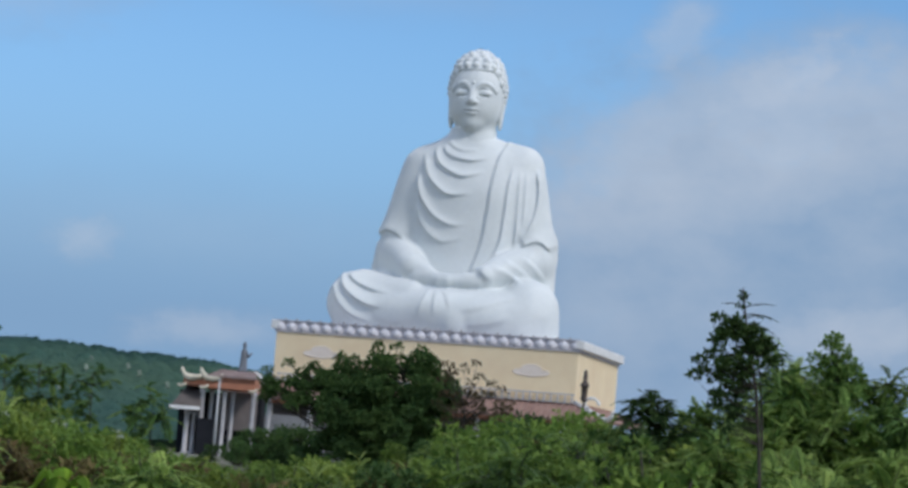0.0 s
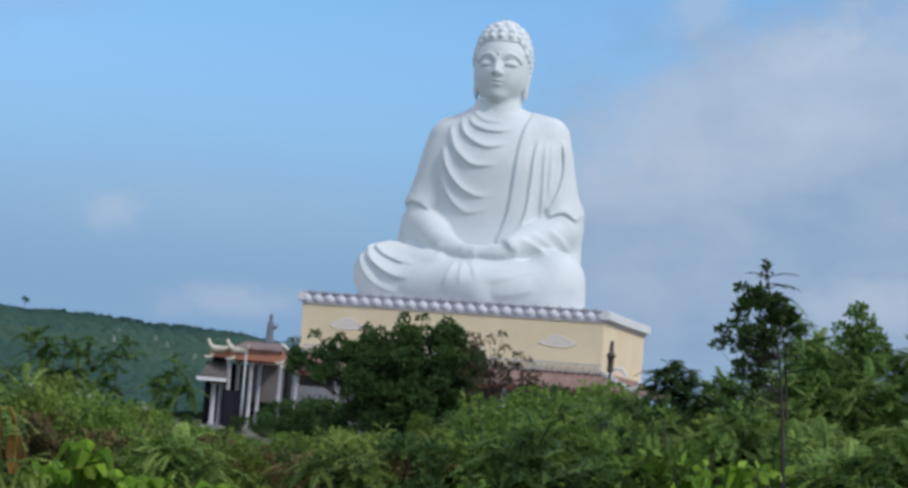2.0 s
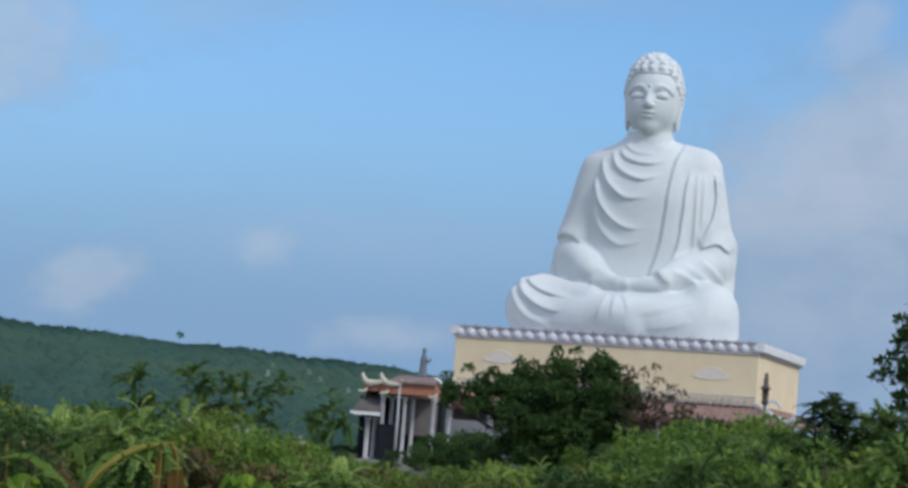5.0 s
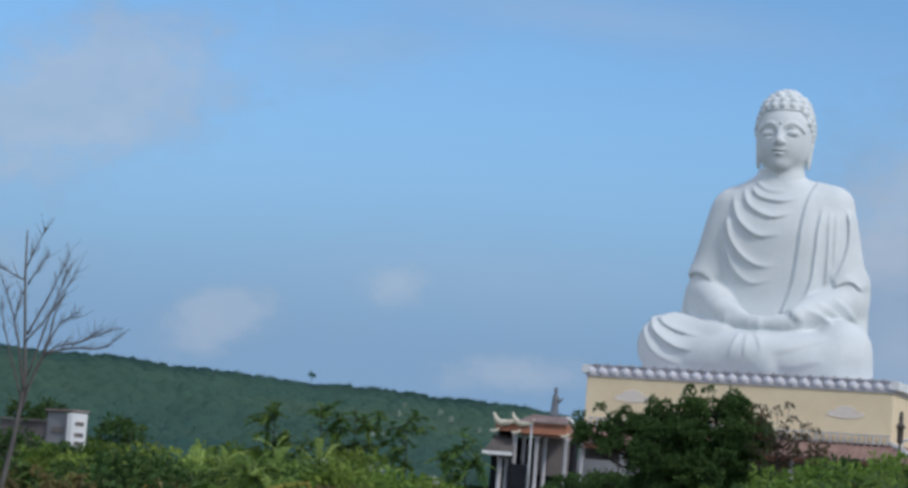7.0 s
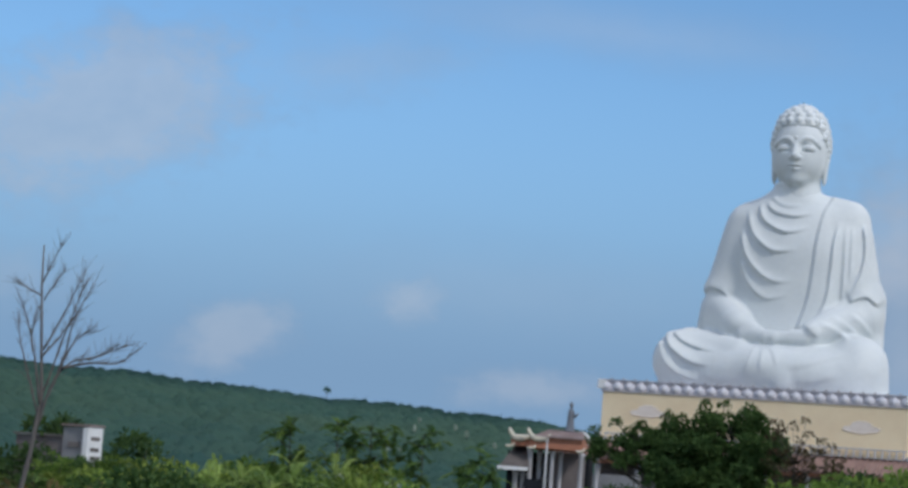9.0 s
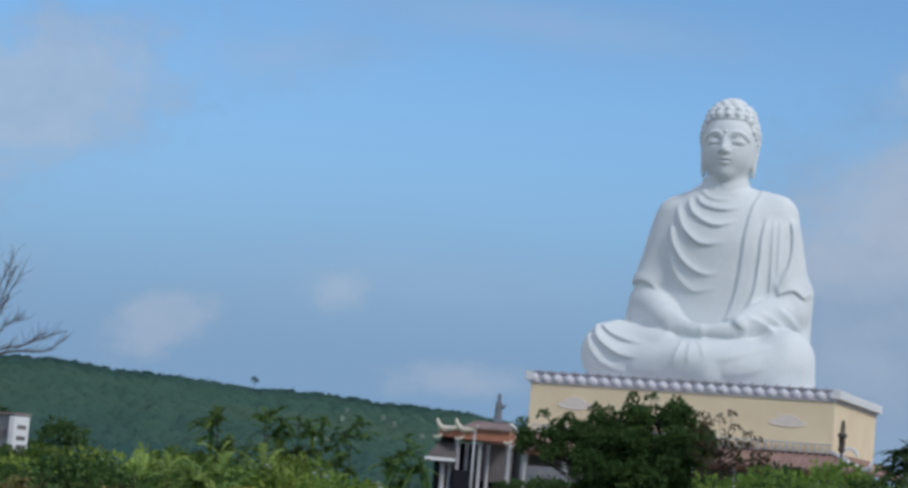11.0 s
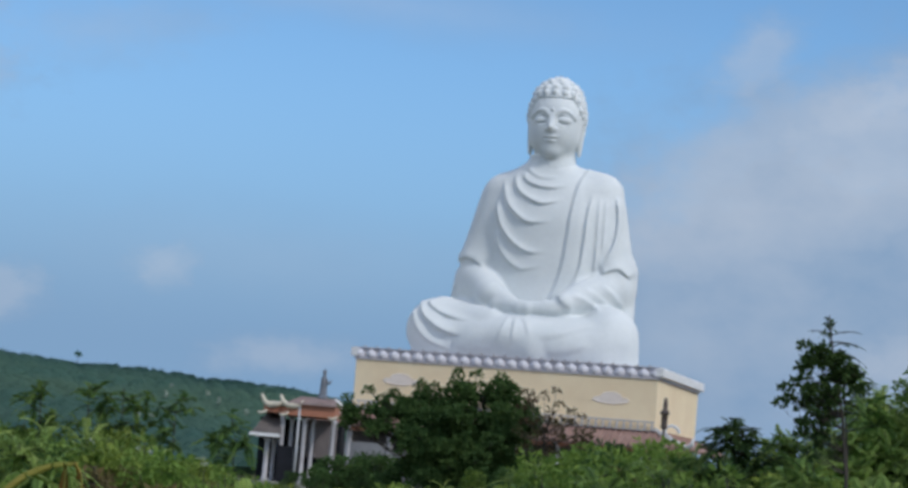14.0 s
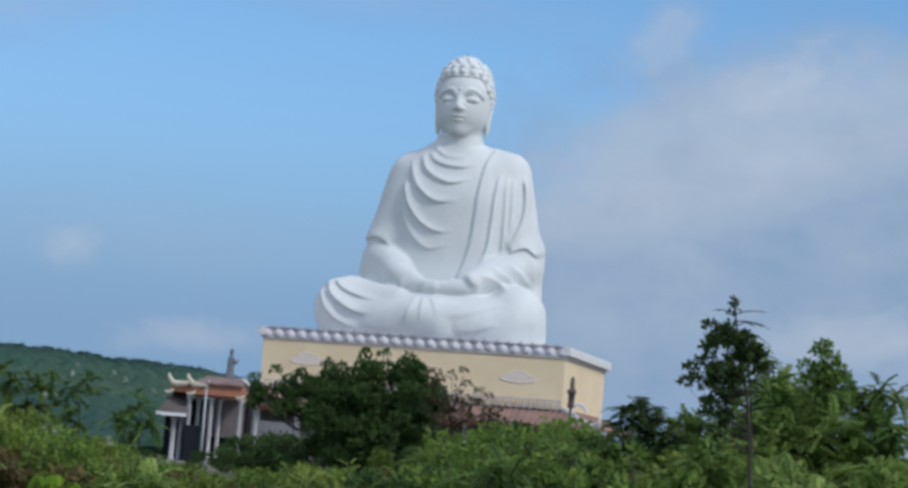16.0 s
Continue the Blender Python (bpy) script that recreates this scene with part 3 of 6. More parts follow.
def statue_head(cell):
    g, lo = grid((-3.6, -3.6, 16.6), (4.0, 4.2, 26.6), cell)
    X, Y, Z = g
    cx = 0.29
    d = egg(g, (cx, 0.15, 21.7), (2.36, 2.5, 3.1))
    d = blend(d, egg(g, (cx, -0.25, 20.3), (1.98, 2.05, 1.82)), 0.7)
    d = blend(d, egg(g, (cx, -1.5, 18.98), (0.72, 0.62, 0.50)), 0.55)
    d = blend(d, limb(g, (cx, 0.5, 19.4), (cx, 0.6, 16.4), 1.78, 2.2), 0.35)
    # eye hollows, lids, brows
    for s in (-1, 1):
        d = -blend(-d, egg(g, (cx + s * 1.02, -2.55, 21.75), (0.84, 0.68, 0.50), s * 6), 0.16)
        d = blend(d, egg(g, (cx + s * 1.0, -1.66, 21.66), (0.66, 0.56, 0.36), s * 6), 0.06)
        line = egg(g, (cx + s * 1.02, -2.26, 21.38), (0.70, 0.34, 0.13), s * 7)
        d = np.maximum(d, -line)
        brow = bent([(cx + s * 0.2, 21.9), (cx + s * 0.5, 22.75), (cx + s * 1.3, 22.75), (cx + s * 1.95, 21.9)], 8)
        for p, q in zip(brow, brow[1:]):
            yp, yq = -2.22 + 0.30 * (p[0] - cx) ** 2 * 0.75, -2.22 + 0.30 * (q[0] - cx) ** 2 * 0.75
            d = blend(d, limb(g, (p[0], yp, p[1]), (q[0], yq, q[1]), 0.15, 0.15), 0.12)
    # nose, lips
    d = blend(d, limb(g, (cx, -2.15, 22.1), (cx, -2.72, 20.95), 0.2, 0.31), 0.22)
    d = blend(d, egg(g, (cx, -2.4, 20.82), (0.54, 0.42, 0.25)), 0.12)
    d = blend(d, egg(g, (cx, -2.12, 20.2), (0.60, 0.40, 0.16)), 0.1)
    d = blend(d, egg(g, (cx, -2.08, 19.85), (0.46, 0.42, 0.19)), 0.08)
    d = np.maximum(d, -egg(g, (cx, -2.48, 20.03), (0.74, 0.40, 0.06)))
    d = blend(d, egg(g, (cx, -2.32, 22.55), (0.13, 0.13, 0.13)), 0.04)
    # long-lobed ears
    for s in (-1, 1):
        ear = egg(g, (cx + s * 2.28, 0.45, 21.6), (0.32, 0.75, 1.15))
        ear = blend(ear, egg(g, (cx + s * 2.2, 0.2, 19.95), (0.26, 0.48, 1.2)), 0.3)
        ear = np.maximum(ear, -egg(g, (cx + s * 2.57, 0.25, 21.6), (0.32, 0.4, 0.7)))
        d = blend(d, ear, 0.12)
    # hair: cap, crown knot and rows of curls
    cap = egg(g, (cx, 0.5, 22.4), (2.49, 2.62, 2.9))
    cap = np.maximum(cap, (23.84 - 2.4 * np.maximum(Y + 1.1, 0) - Z) * 0.4)
    knot = egg(g, (cx - 0.05, 0.6, 24.5), (1.25, 1.4, 0.92))
    hair = blend(cap, knot, 1.3)
    # curls sit in rings on the surface of cap and knot
    centres = []
    ax = [X[:, 0, 0], Y[0, :, 0], Z[0, 0, :]]
    reach = np.arange(1.8, 4.6, cell * 0.5)
    for row in range(12):
        lat = radians(-23 + 10.4 * row)
        n = max(1, int(round(21 * math.cos(lat))))
        for k in range(n):
            a = math.tau * (k + 0.5 * (row % 2)) / n
            way = np.array((math.cos(lat) * math.cos(a), math.cos(lat) * math.sin(a), math.sin(lat)))
            pts = np.array((cx, 0.5, 22.4)) + way * reach[:, None]
            ijk = [np.clip(np.searchsorted(t, pts[:, i]), 0, len(t) - 1) for i, t in enumerate(ax)]
            outside = hair[tuple(ijk)] > 0
            q = pts[np.argmax(outside)]
            if outside.any() and reach[np.argmax(outside)] > 2.2 and q[2] > 23.72 - 2.4 * max(q[1] + 1.1, 0):
                centres.append(q - way * 0.09)
    for p in centres:
        sl = tuple(slice(*np.searchsorted(a, (c - 0.7, c + 0.7))) for a, c in zip(ax, p))
        sub = [X[sl[0]], Y[:, sl[1]], Z[:, :, sl[2]]]
        hair[sl] = blend(hair[sl], np.sqrt((sub[0] - p[0]) ** 2 + (sub[1] - p[1]) ** 2 + (sub[2] - p[2]) ** 2) - 0.315, 0.08)
    d = np.minimum(d, hair)
    v, q = surface_net(np.maximum(d, 16.7 - Z), lo, cell)
    # the face looks a few degrees past the chest
    v[:, 0] -= 0.055 * (v[:, 1] - 0.3)
    return v, q


STATUE_AT, STATUE_TURN = (1.86, 223.45, 13.0), -14.0
bv, bq = statue_body(0.11)
hv, hq = statue_head(0.065)
statue = new("statue", mesh_of("statue", np.concatenate([bv, hv]).tolist(), np.concatenate([bq, hq + len(bv)]).tolist(), MARBLE, True))
statue.matrix_world = pose(*STATUE_AT, 0, 0, STATUE_TURN)
rod_top = thing("lightning_rod", "small dark metal spike on the statue's crown", "lightning rod", statue.matrix_world @ Vector((0.17, 0.6, 25.55)))
bm = bmesh.new()
lathe(bm, [(0.16, -0.1), (0.16, 0.06), (0.05, 0.12)], (0, 0), 12)
part("base", bm, BRONZE, rod_top)
bm = bmesh.new()
tube(bm, [(0, 0, 0.08), (0, 0, 0.34), (0, 0, 0.6)], [0.05, 0.04, 0.015], 8)
part("spike", bm, BRONZE, rod_top)
tagged(statue, "huge white plastered statue seated cross-legged on its yellow pedestal", "statue")


# ---- pedestal with its gallery: front to -y along its own axes ----
PW, PD = 26.3, 19.0
pedestal = thing("pedestal", "yellow plastered block pedestal with a white petal cornice", "pedestal", STATUE_AT, STATUE_TURN)
hw, hd = PW / 2 - 0.35, PD / 2 - 0.35
HB, HL = hd + 1.2, hw + 0.4
part("wall", box(bmesh.new(), -HL, hw, -hd, HB, -12.3, -0.33, 0.03), YELLOW, pedestal, "yellow plastered wall")
part("frieze", box(bmesh.new(), -HL - 0.12, hw + 0.12, -hd - 0.12, HB + 0.12, -0.55, -0.31, 0.03), SHADOWGAP, pedestal, "grey band under the petals")
part("deck", box(bmesh.new(), -HL - 0.05, hw + 0.05, -hd - 0.05, HB + 0.05, -0.306, -0.02, 0.03), SHADOWGAP, pedestal)
part("parapet", box(bmesh.new(), -HL + 0.3, hw - 0.3, -hd - 0.05, -hd + 0.45, -0.016, 0.40, 0.03), SHADOWGAP, pedestal, "low grey parapet behind the petals")
for x0, x1 in ((hw - 0.25, hw + 0.45), (-HL - 0.45, -HL + 0.25)):
    part("side_cornice", box(bmesh.new(), x0, x1, -hd - 0.25, HB + 0.4, -0.30, 0.42, 0.05), WHITE, pedestal, "plain white cornice of the side")


def petal_mesh():
    """A lotus petal with a swelling belly, a mid rib and a tip that curls outwards."""
    bm = bmesh.new()
    n, m = 8, 7
    rows = []
    for i in range(n):
        v = i / (n - 1)
        wid = 0.47 * math.sin(math.pi * (0.30 + 0.58 * v)) ** 0.8
        row = []
        for j in range(m):
            u = j / (m - 1) * 2 - 1
            belly = 0.20 * math.sin(math.pi * min(1, 0.22 + 0.85 * v)) + 0.16 * max(0, v - 0.72) / 0.28
            bulge = belly * (1 - abs(u) ** 2.0) + 0.05 * (1 - abs(u)) ** 3
            row.append(bm.verts.new((u * wid, -bulge, -0.72 + 0.74 * v * (1 - 0.30 * u * u * v))))
        rows.append(row)
    for a, b in zip(rows, rows[1:]):
        for j in range(m - 1):
            bm.faces.new((a[j], a[j + 1], b[j + 1], b[j])).smooth = True
    back = [bm.verts.new((r[j].co.x, 0.05, r[j].co.z)) for r in rows for j in (0, m - 1)]
    for i in range(n - 1):
        bm.faces.new((rows[i][0], rows[i + 1][0], back[2 * i + 2], back[2 * i]))
        bm.faces.new((rows[i + 1][m - 1], rows[i][m - 1], back[2 * i + 1], back[2 * i + 3]))
    return bm


NP = 26
part("cornice_rim", box(bmesh.new(), -HL - 0.2, hw + 0.2, -hd - 0.22, -hd - 0.06, 0.405, 0.47, 0.02), SHADOWGAP, pedestal, "grey rim above the petals")
# petals, with small buds standing on the rim between them
petal = bpy.data.meshes.new("petal")
bm = petal_mesh()
bm.to_mesh(petal)
bm.free()
petal.materials.append(PETAL)
bud = bpy.data.meshes.new("bud")
bm = lathe(bmesh.new(), [(0.07, 0.03), (0.09, 0.08), (0.09, 0.12), (0.05, 0.17), (0.015, 0.22)], sides=8)
bm.to_mesh(bud)
bm.free()
bud.materials.append(PLASTER)
for i in range(NP):
    x = -HL + 0.25 + (HL + hw - 0.5) * i / (NP - 1)
    part("petal", petal, PETAL, pedestal, "grey-white plaster lotus petal").location = (x, -hd - 0.06, 0.40)
    if i:
        part("bud", bud, PLASTER, pedestal, "small grey bud on the rim").location = (x - (HL + hw - 0.5) / (NP - 1) / 2, -hd - 0.14, 0.42)


def plaque_mesh(w, h):
    """A flat cartouche: a long tablet with pointed ends under a shallow crest."""
    bm = bmesh.new()
    half = [(-0.5, -0.12), (-0.44, -0.32), (-0.30, -0.40), (-0.10, -0.5), (0.10, -0.5), (0.30, -0.40), (0.44, -0.32), (0.5, -0.12), (0.42, 0.06), (0.30, 0.10), (0.24, 0.34), (0.10, 0.5), (-0.10, 0.5), (-0.24, 0.34), (-0.30, 0.10), (-0.42, 0.06)]
    n = len(half)
    outer = [bm.verts.new((x * w, 0, z * h)) for x, z in half]
    lip = [bm.verts.new((x * w * 0.97, -0.07, z * h * 0.93)) for x, z in half]
    inner = [bm.verts.new((x * w * 0.86, -0.045, z * h * 0.74)) for x, z in half]
    for a, b in ((outer, lip), (lip, inner)):
        for k in range(n):
            bm.faces.new((a[k], a[(k + 1) % n], b[(k + 1) % n], b[k]))
    bm.faces.new(inner)
    return bm


for px, pz in ((-9.15, -2.05), (8.97, -2.3)):
    p = part("plaque", plaque_mesh(3.2, 1.05), RELIEF, pedestal, "pale raised plaster cartouche")
    p.location = (px, -hd - 0.004, pz)

# gallery round the pedestal's foot: tiled skirt roof, balustrade, columns
gallery = thing("gallery", "low tiled gallery round the pedestal with plastered columns", "gallery", STATUE_AT, STATUE_TURN)
OUT = 3.3


def skirt(bm, x0, y0, x1, y1, nx_, ny_, top, low, out=OUT, thick=0.16):
    """One tiled slope along a wall from (x0, y0) to (x1, y1), falling towards (nx_, ny_), mitred at both ends."""
    ux, uy = x1 - x0, y1 - y0
    ln = math.hypot(ux, uy)
    ux, uy = ux / ln, uy / ln
    a = [(x0, y0, top), (x1, y1, top), (x1 + nx_ * out + ux * out, y1 + ny_ * out + uy * out, low), (x0 + nx_ * out - ux * out, y0 + ny_ * out - uy * out, low)]
    up = [bm.verts.new(p) for p in a]
    dn = [bm.verts.new((p[0], p[1], p[2] - thick)) for p in a]
    bm.faces.new(up), bm.faces.new(dn[::-1])
    for k in range(4):
        bm.faces.new((up[k], dn[k], dn[(k + 1) % 4], up[(k + 1) % 4]))
    return bm


GT, GL = -4.75, -6.15
for sgn, (x0, y0, x1, y1, nx_, ny_) in enumerate(((-hw, -hd, hw, -hd, 0, -1), (hw, -hd, hw, hd, 1, 0), (-hw, hd, -hw, -hd, -1, 0))):
    slope = part("roof_slope", skirt(bmesh.new(), x0, y0, x1, y1, nx_, ny_, GT, GL), TILE, gallery, "faded red tiled roof slope")
    # raised tile rows down the slope
    ln = math.hypot(x1 - x0, y1 - y0)
    rows_n = int((ln + 2 * OUT) / 0.55)
    for k in range(rows_n):
        s = -OUT + (ln + 2 * OUT) * (k + 0.5) / rows_n
        e = max(0.0, -s, s - ln) / OUT
        ux, uy = (x1 - x0) / ln, (y1 - y0) / ln
        p0 = Vector((x0 + ux * s + nx_ * OUT * e, y0 + uy * s + ny_ * OUT * e, GT + (GL - GT) * e + 0.05))
        p1 = Vector((x0 + ux * s + nx_ * (OUT + 0.1), y0 + uy * s + ny_ * (OUT + 0.1), GL + 0.03))
        if (p1 - p0).length > 0.3:
            part("cover_tile", tube(bmesh.new(), [p0, p1], [0.09, 0.1], 6), TILE, slope)
for sx in (-1, 1):
    bm = tube(bmesh.new(), [(sx * hw, -hd, GT + 0.1), (sx * (hw + OUT * 0.6), -hd - OUT * 0.6, GT - 0.75), (sx * (hw + OUT), -hd - OUT, GL + 0.1), (sx * (hw + OUT + 0.5), -hd - OUT - 0.5, GL + 0.35), (sx * (hw + OUT + 0.7), -hd - OUT - 0.7, GL + 0.95)], [0.2, 0.2, 0.22, 0.2, 0.06], 8)
    part("hip_ridge", bm, WHITE, gallery, "white hip ridge with an upturned tip")
    bm = bmesh.new()
    for k in range(12):
        a0, a1 = math.tau * k / 16, math.tau * (k + 1) / 16
        r0, r1 = 0.75 - 0.045 * k, 0.75 - 0.045 * (k + 1)
        tube(bm, [(sx * (hw + 1.6) + r0 * math.cos(a0), -hd - 1.6, GT - 0.1 + r0 * math.sin(a0)), (sx * (hw + 1.6) + r1 * math.cos(a1), -hd - 1.6, GT - 0.1 + r1 * math.sin(a1))], [0.16 - 0.008 * k, 0.15 - 0.008 * k], 6)
    part("ridge_scroll", bm, WHITE, gallery, "white curled ridge ornament")
# balustrade above the slope
bm = box(bmesh.new(), -hw, hw, -hd - 0.34, -hd - 0.2, GT + 0.62, GT + 0.74, 0.02)
rail = part("balustrade_rail", bm, PALE, gallery, "weathered grey plaster balustrade")
bm = lathe(bmesh.new(), [(0.09, 0), (0.09, 0.06), (0.05, 0.12), (0.11, 0.3), (0.05, 0.5), (0.08, 0.62)], sides=8)
b0 = part("baluster", bm, PALE, rail)
NB = 44
b0.location = (-hw + 0.2, -hd - 0.27, GT)
for k in range(1, NB):
    b = part("baluster", b0.data, PALE, rail)
    b.location = (-hw + 0.2 + (2 * hw - 0.4) * k / (NB - 1), -hd - 0.27, GT)
bm = box(bmesh.new(), -hw, hw, -hd - 0.6, -hd - 0.02, GT - 0.05, GT + 0.0, 0.01)
part("balustrade_base", bm, PALE, gallery)
# columns, plinth and rear wall
col = lathe(bmesh.new(), [(0.34, -11.4), (0.34, -11.1), (0.25, -11.0), (0.24, -6.7), (0.33, -6.6), (0.36, -6.3)], sides=14)
c0 = part("column", col, PALE, gallery, "whitewashed round column")
for k in range(8):
    c = c0 if k == 0 else part("column", c0.data, PALE, gallery, "whitewashed round column")
    c.location = (-12.4 + 24.8 * k / 7, -hd - 2.6, 0)
bm = box(bmesh.new(), -hw - 3.6, hw + 3.6, -hd - 3.6, hd + 3.6, -12.35, -11.4, 0.05)
part("plinth", bm, CONCRETE, gallery, "grey concrete plinth")
bm = box(bmesh.new(), -hw - 0.1, hw + 0.1, -hd - 0.12, -hd - 0.01, -11.4, GT - 0.3, 0.0)
part("gallery_wall", bm, BROWNWALL, gallery, "grey-brown plastered back wall")
for x0, x1, z1 in ((-13.3, -9.15, -7.6), (-8.55, -5.6, -8.2)):
    part("screen_wall", box(bmesh.new(), x0, x1, -hd - 2.75, -hd - 2.5, -11.4, z1, 0.03), GREYWALL, gallery, "low pale grey wall between the columns")
bm = box(bmesh.new(), -13.2, 13.2, -hd - 2.9, -hd - 2.3, GL - 0.5, GL - 0.17, 0.03)
part("beam", bm, FASCIA, gallery, "red painted eaves beam")

# ---- temple pavilion beside the pedestal ----
pav = thing("pavilion", "small temple pavilion with red roofs and white horned ridges", "pavilion", (-16.2, 197.0, 0.9))


def pbox(name, mat, x0, x1, y0, y1, z0, z1, label="", bevel=0.03, parent=None):
    """A block of the pavilion, by world x and z; y is from the front."""
    return part(name, box(bmesh.new(), x0 + 16.2, x1 + 16.2, y0, y1, z0 - 0.9, z1 - 0.9, bevel), mat, parent or pav, label)


pbox("platform", CONCRETE, -20.3, -12.2, -4.0, 6.0, 0.75, 1.55, "pale concrete platform", 0.05)
for k in range(4):
    pbox("step", CONCRETE, -17.9, -15.0, -4.0 - 0.32 * (4 - k), -4.0 - 0.32 * (3 - k), 0.7, 0.9 + 0.16 * k)
# the pavilion's inner shade, put in as a near-black block
pbox("interior_block", INNERDARK, -18.9, -12.6, 0.6, 5.5, 1.56, 6.4, "near-black block standing for the shaded interior")
pbox("side_wall", BROWNWALL, -15.2, -12.9, -0.6, 0.55, 3.6, 6.5, "grey-brown plastered wall")
# added block that darkens the place where the columns' feet are lost
pbox("dark_block", INNERDARK, -17.1, -15.5, -2.75, 0.55, 1.56, 4.3, "added near-black block between the columns")
pcol = lathe(bmesh.new(), [(0.26, 0), (0.26, 0.18), (0.19, 0.25), (0.18, 2.95), (0.25, 3.05), (0.25, 3.2)], sides=12)
p0 = part("column", pcol, PALE, pav, "pale weathered round column")
p0.location = (-17.95 + 16.2, -2.2, 0.66)
for x, y in ((-17.55, -0.4), (-18.3, 1.5)):
    c = part("column", p0.data, PALE, pav, "pale weathered round column")
    c.location = (x + 16.2, y, 0.66)
tcol = lathe(bmesh.new(), [(0.22, 0), (0.22, 0.2), (0.17, 0.28), (0.16, 4.6), (0.22, 4.7), (0.22, 4.95)], sides=12)
t0 = part("tall_column", tcol, PALE, pav, "pale weathered round column")
t0.location = (-15.25 + 16.2, -2.3, 0.66)
for x, y in ((-16.9, -2.3), (-16.3, -1.2), (-14.7, -1.2), (-13.05, -2.3)):
    c = part("tall_column", t0.data, PALE, pav, "pale weathered round column")
    c.location = (x + 16.2, y, 0.66)


def slab(pts, thick=0.14):
    bm = bmesh.new()
    up, dn = [bm.verts.new(p) for p in pts], [bm.verts.new((p[0], p[1], p[2] - thick)) for p in pts]
    bm.faces.new(up), bm.faces.new(dn[::-1])
    n = len(pts)
    for k in range(n):
        bm.faces.new((up[k], dn[k], dn[(k + 1) % n], up[(k + 1) % n]))
    return bm


# lower skirt roof with white eave edge
P = lambda x, y, z: (x + 16.2, y, z - 0.9)
lower = part("lower_roof", slab([P(-19.1, -3.4, 5.15), P(-16.95, -3.4, 5.05), P(-16.95, -0.5, 6.75), P(-18.3, -0.5, 6.75)]), GREYTILE, pav, "weathered grey-brown tiled lower roof")
part("lower_roof_side", slab([P(-19.1, -3.4, 5.15), P(-18.3, -0.5, 6.75), P(-18.3, 3.0, 6.75), P(-19.1, 5.4, 5.15)]), GREYTILE, pav)
for k in range(8):
    s = (k + 0.5) / 8
    a, b = Vector(P(-19.0 + 2.0 * s, -3.38, 5.2 - 0.1 * s)), Vector(P(-18.2 + 1.2 * s, -0.55, 6.8))
    part("cover_tile", tube(bmesh.new(), [a, b], [0.07, 0.06], 6), GREYTILE, lower)
pbox("eave_edge", WHITE, -19.2, -16.95, -3.55, -3.42, 4.85, 5.12, "white eave edge", 0.02)
pbox("side_eave_edge", WHITE, -19.25, -19.12, -3.5, 5.4, 4.88, 5.13, "", 0.02)
# upper roof: red fascia, hipped tiles
pbox("fascia", FASCIA, -16.95, -13.0, -3.0, 2.8, 6.62, 7.55, "orange-red fascia", 0.04)
pbox("fascia", FASCIA, -18.45, -16.95, -2.2, 2.2, 6.72, 7.25, "orange-red fascia", 0.04)
up_roof = part("upper_roof", slab([P(-16.6, -3.3, 7.6), P(-12.8, -3.3, 7.6), P(-13.2, -0.4, 8.12), P(-15.9, -0.4, 8.12)]), ASHTILE, pav, "ashen weathered tiled roof")
part("upper_roof_back", slab([P(-12.8, 3.2, 7.6), P(-16.6, 3.2, 7.6), P(-15.9, -0.4, 8.12), P(-13.2, -0.4, 8.12)]), ASHTILE, pav)
for k in range(11):
    s = (k + 0.5) / 11
    a, b = Vector(P(-16.5 + 3.6 * s, -3.28, 7.64)), Vector(P(-15.85 + 2.6 * s, -0.45, 8.15))
    part("cover_tile", tube(bmesh.new(), [a, b], [0.06, 0.06], 6), ASHTILE, up_roof)


def horn_mesh(x0, x1, z0, lift):
    """A white crescent ridge: thick in the middle, both ends sweeping up to points."""
    pts, radii = [], []
    for k in range(15):
        u = k / 14 * 2 - 1
        lo = lift * (abs(u) ** 3.0) * (1.0 if u < 0 else 0.45)
        pts.append((x0 + (x1 - x0) * (u + 1) / 2, 0, z0 + lo))
        radii.append(0.10 + 0.17 * (1 - abs(u) ** 2.0))
    bm = tube(bmesh.new(), pts, radii, 10)
    for s in (0, 14):
        p = pts[s]
        tube(bm, [(p[0], 0, p[2] - 0.25), (p[0] + (0.12 if s == 0 else -0.12), 0, p[2] - 0.05), (p[0] - (0.02 if s == 0 else -0.02), 0, p[2] + 0.12)], [0.13, 0.1, 0.02], 8)
    return bm


for x0, x1, y, z in ((-18.65, -17.05, -2.3, 7.32), (-17.15, -15.45, -3.1, 7.36)):
    h = part("horned_ridge", horn_mesh(0, x1 - x0, 0, 0.68), CREAM, pav, "cream horned roof ridge")
    h.location = P(x0, y, z)
for x, y, z in ((-18.5, -2.4, 6.72), (-16.8, -3.2, 6.66), (-13.1, -3.2, 6.62)):
    bm = tube(bmesh.new(), [(-0.35, 0, 0), (-0.1, 0, -0.08), (0.2, 0, 0.02), (0.36, 0, 0.22)], [0.08, 0.12, 0.11, 0.03], 8)
    h = part("eave_scroll", bm, CREAM, pav, "cream scroll on the eave")
    h.location = P(x, y, z)

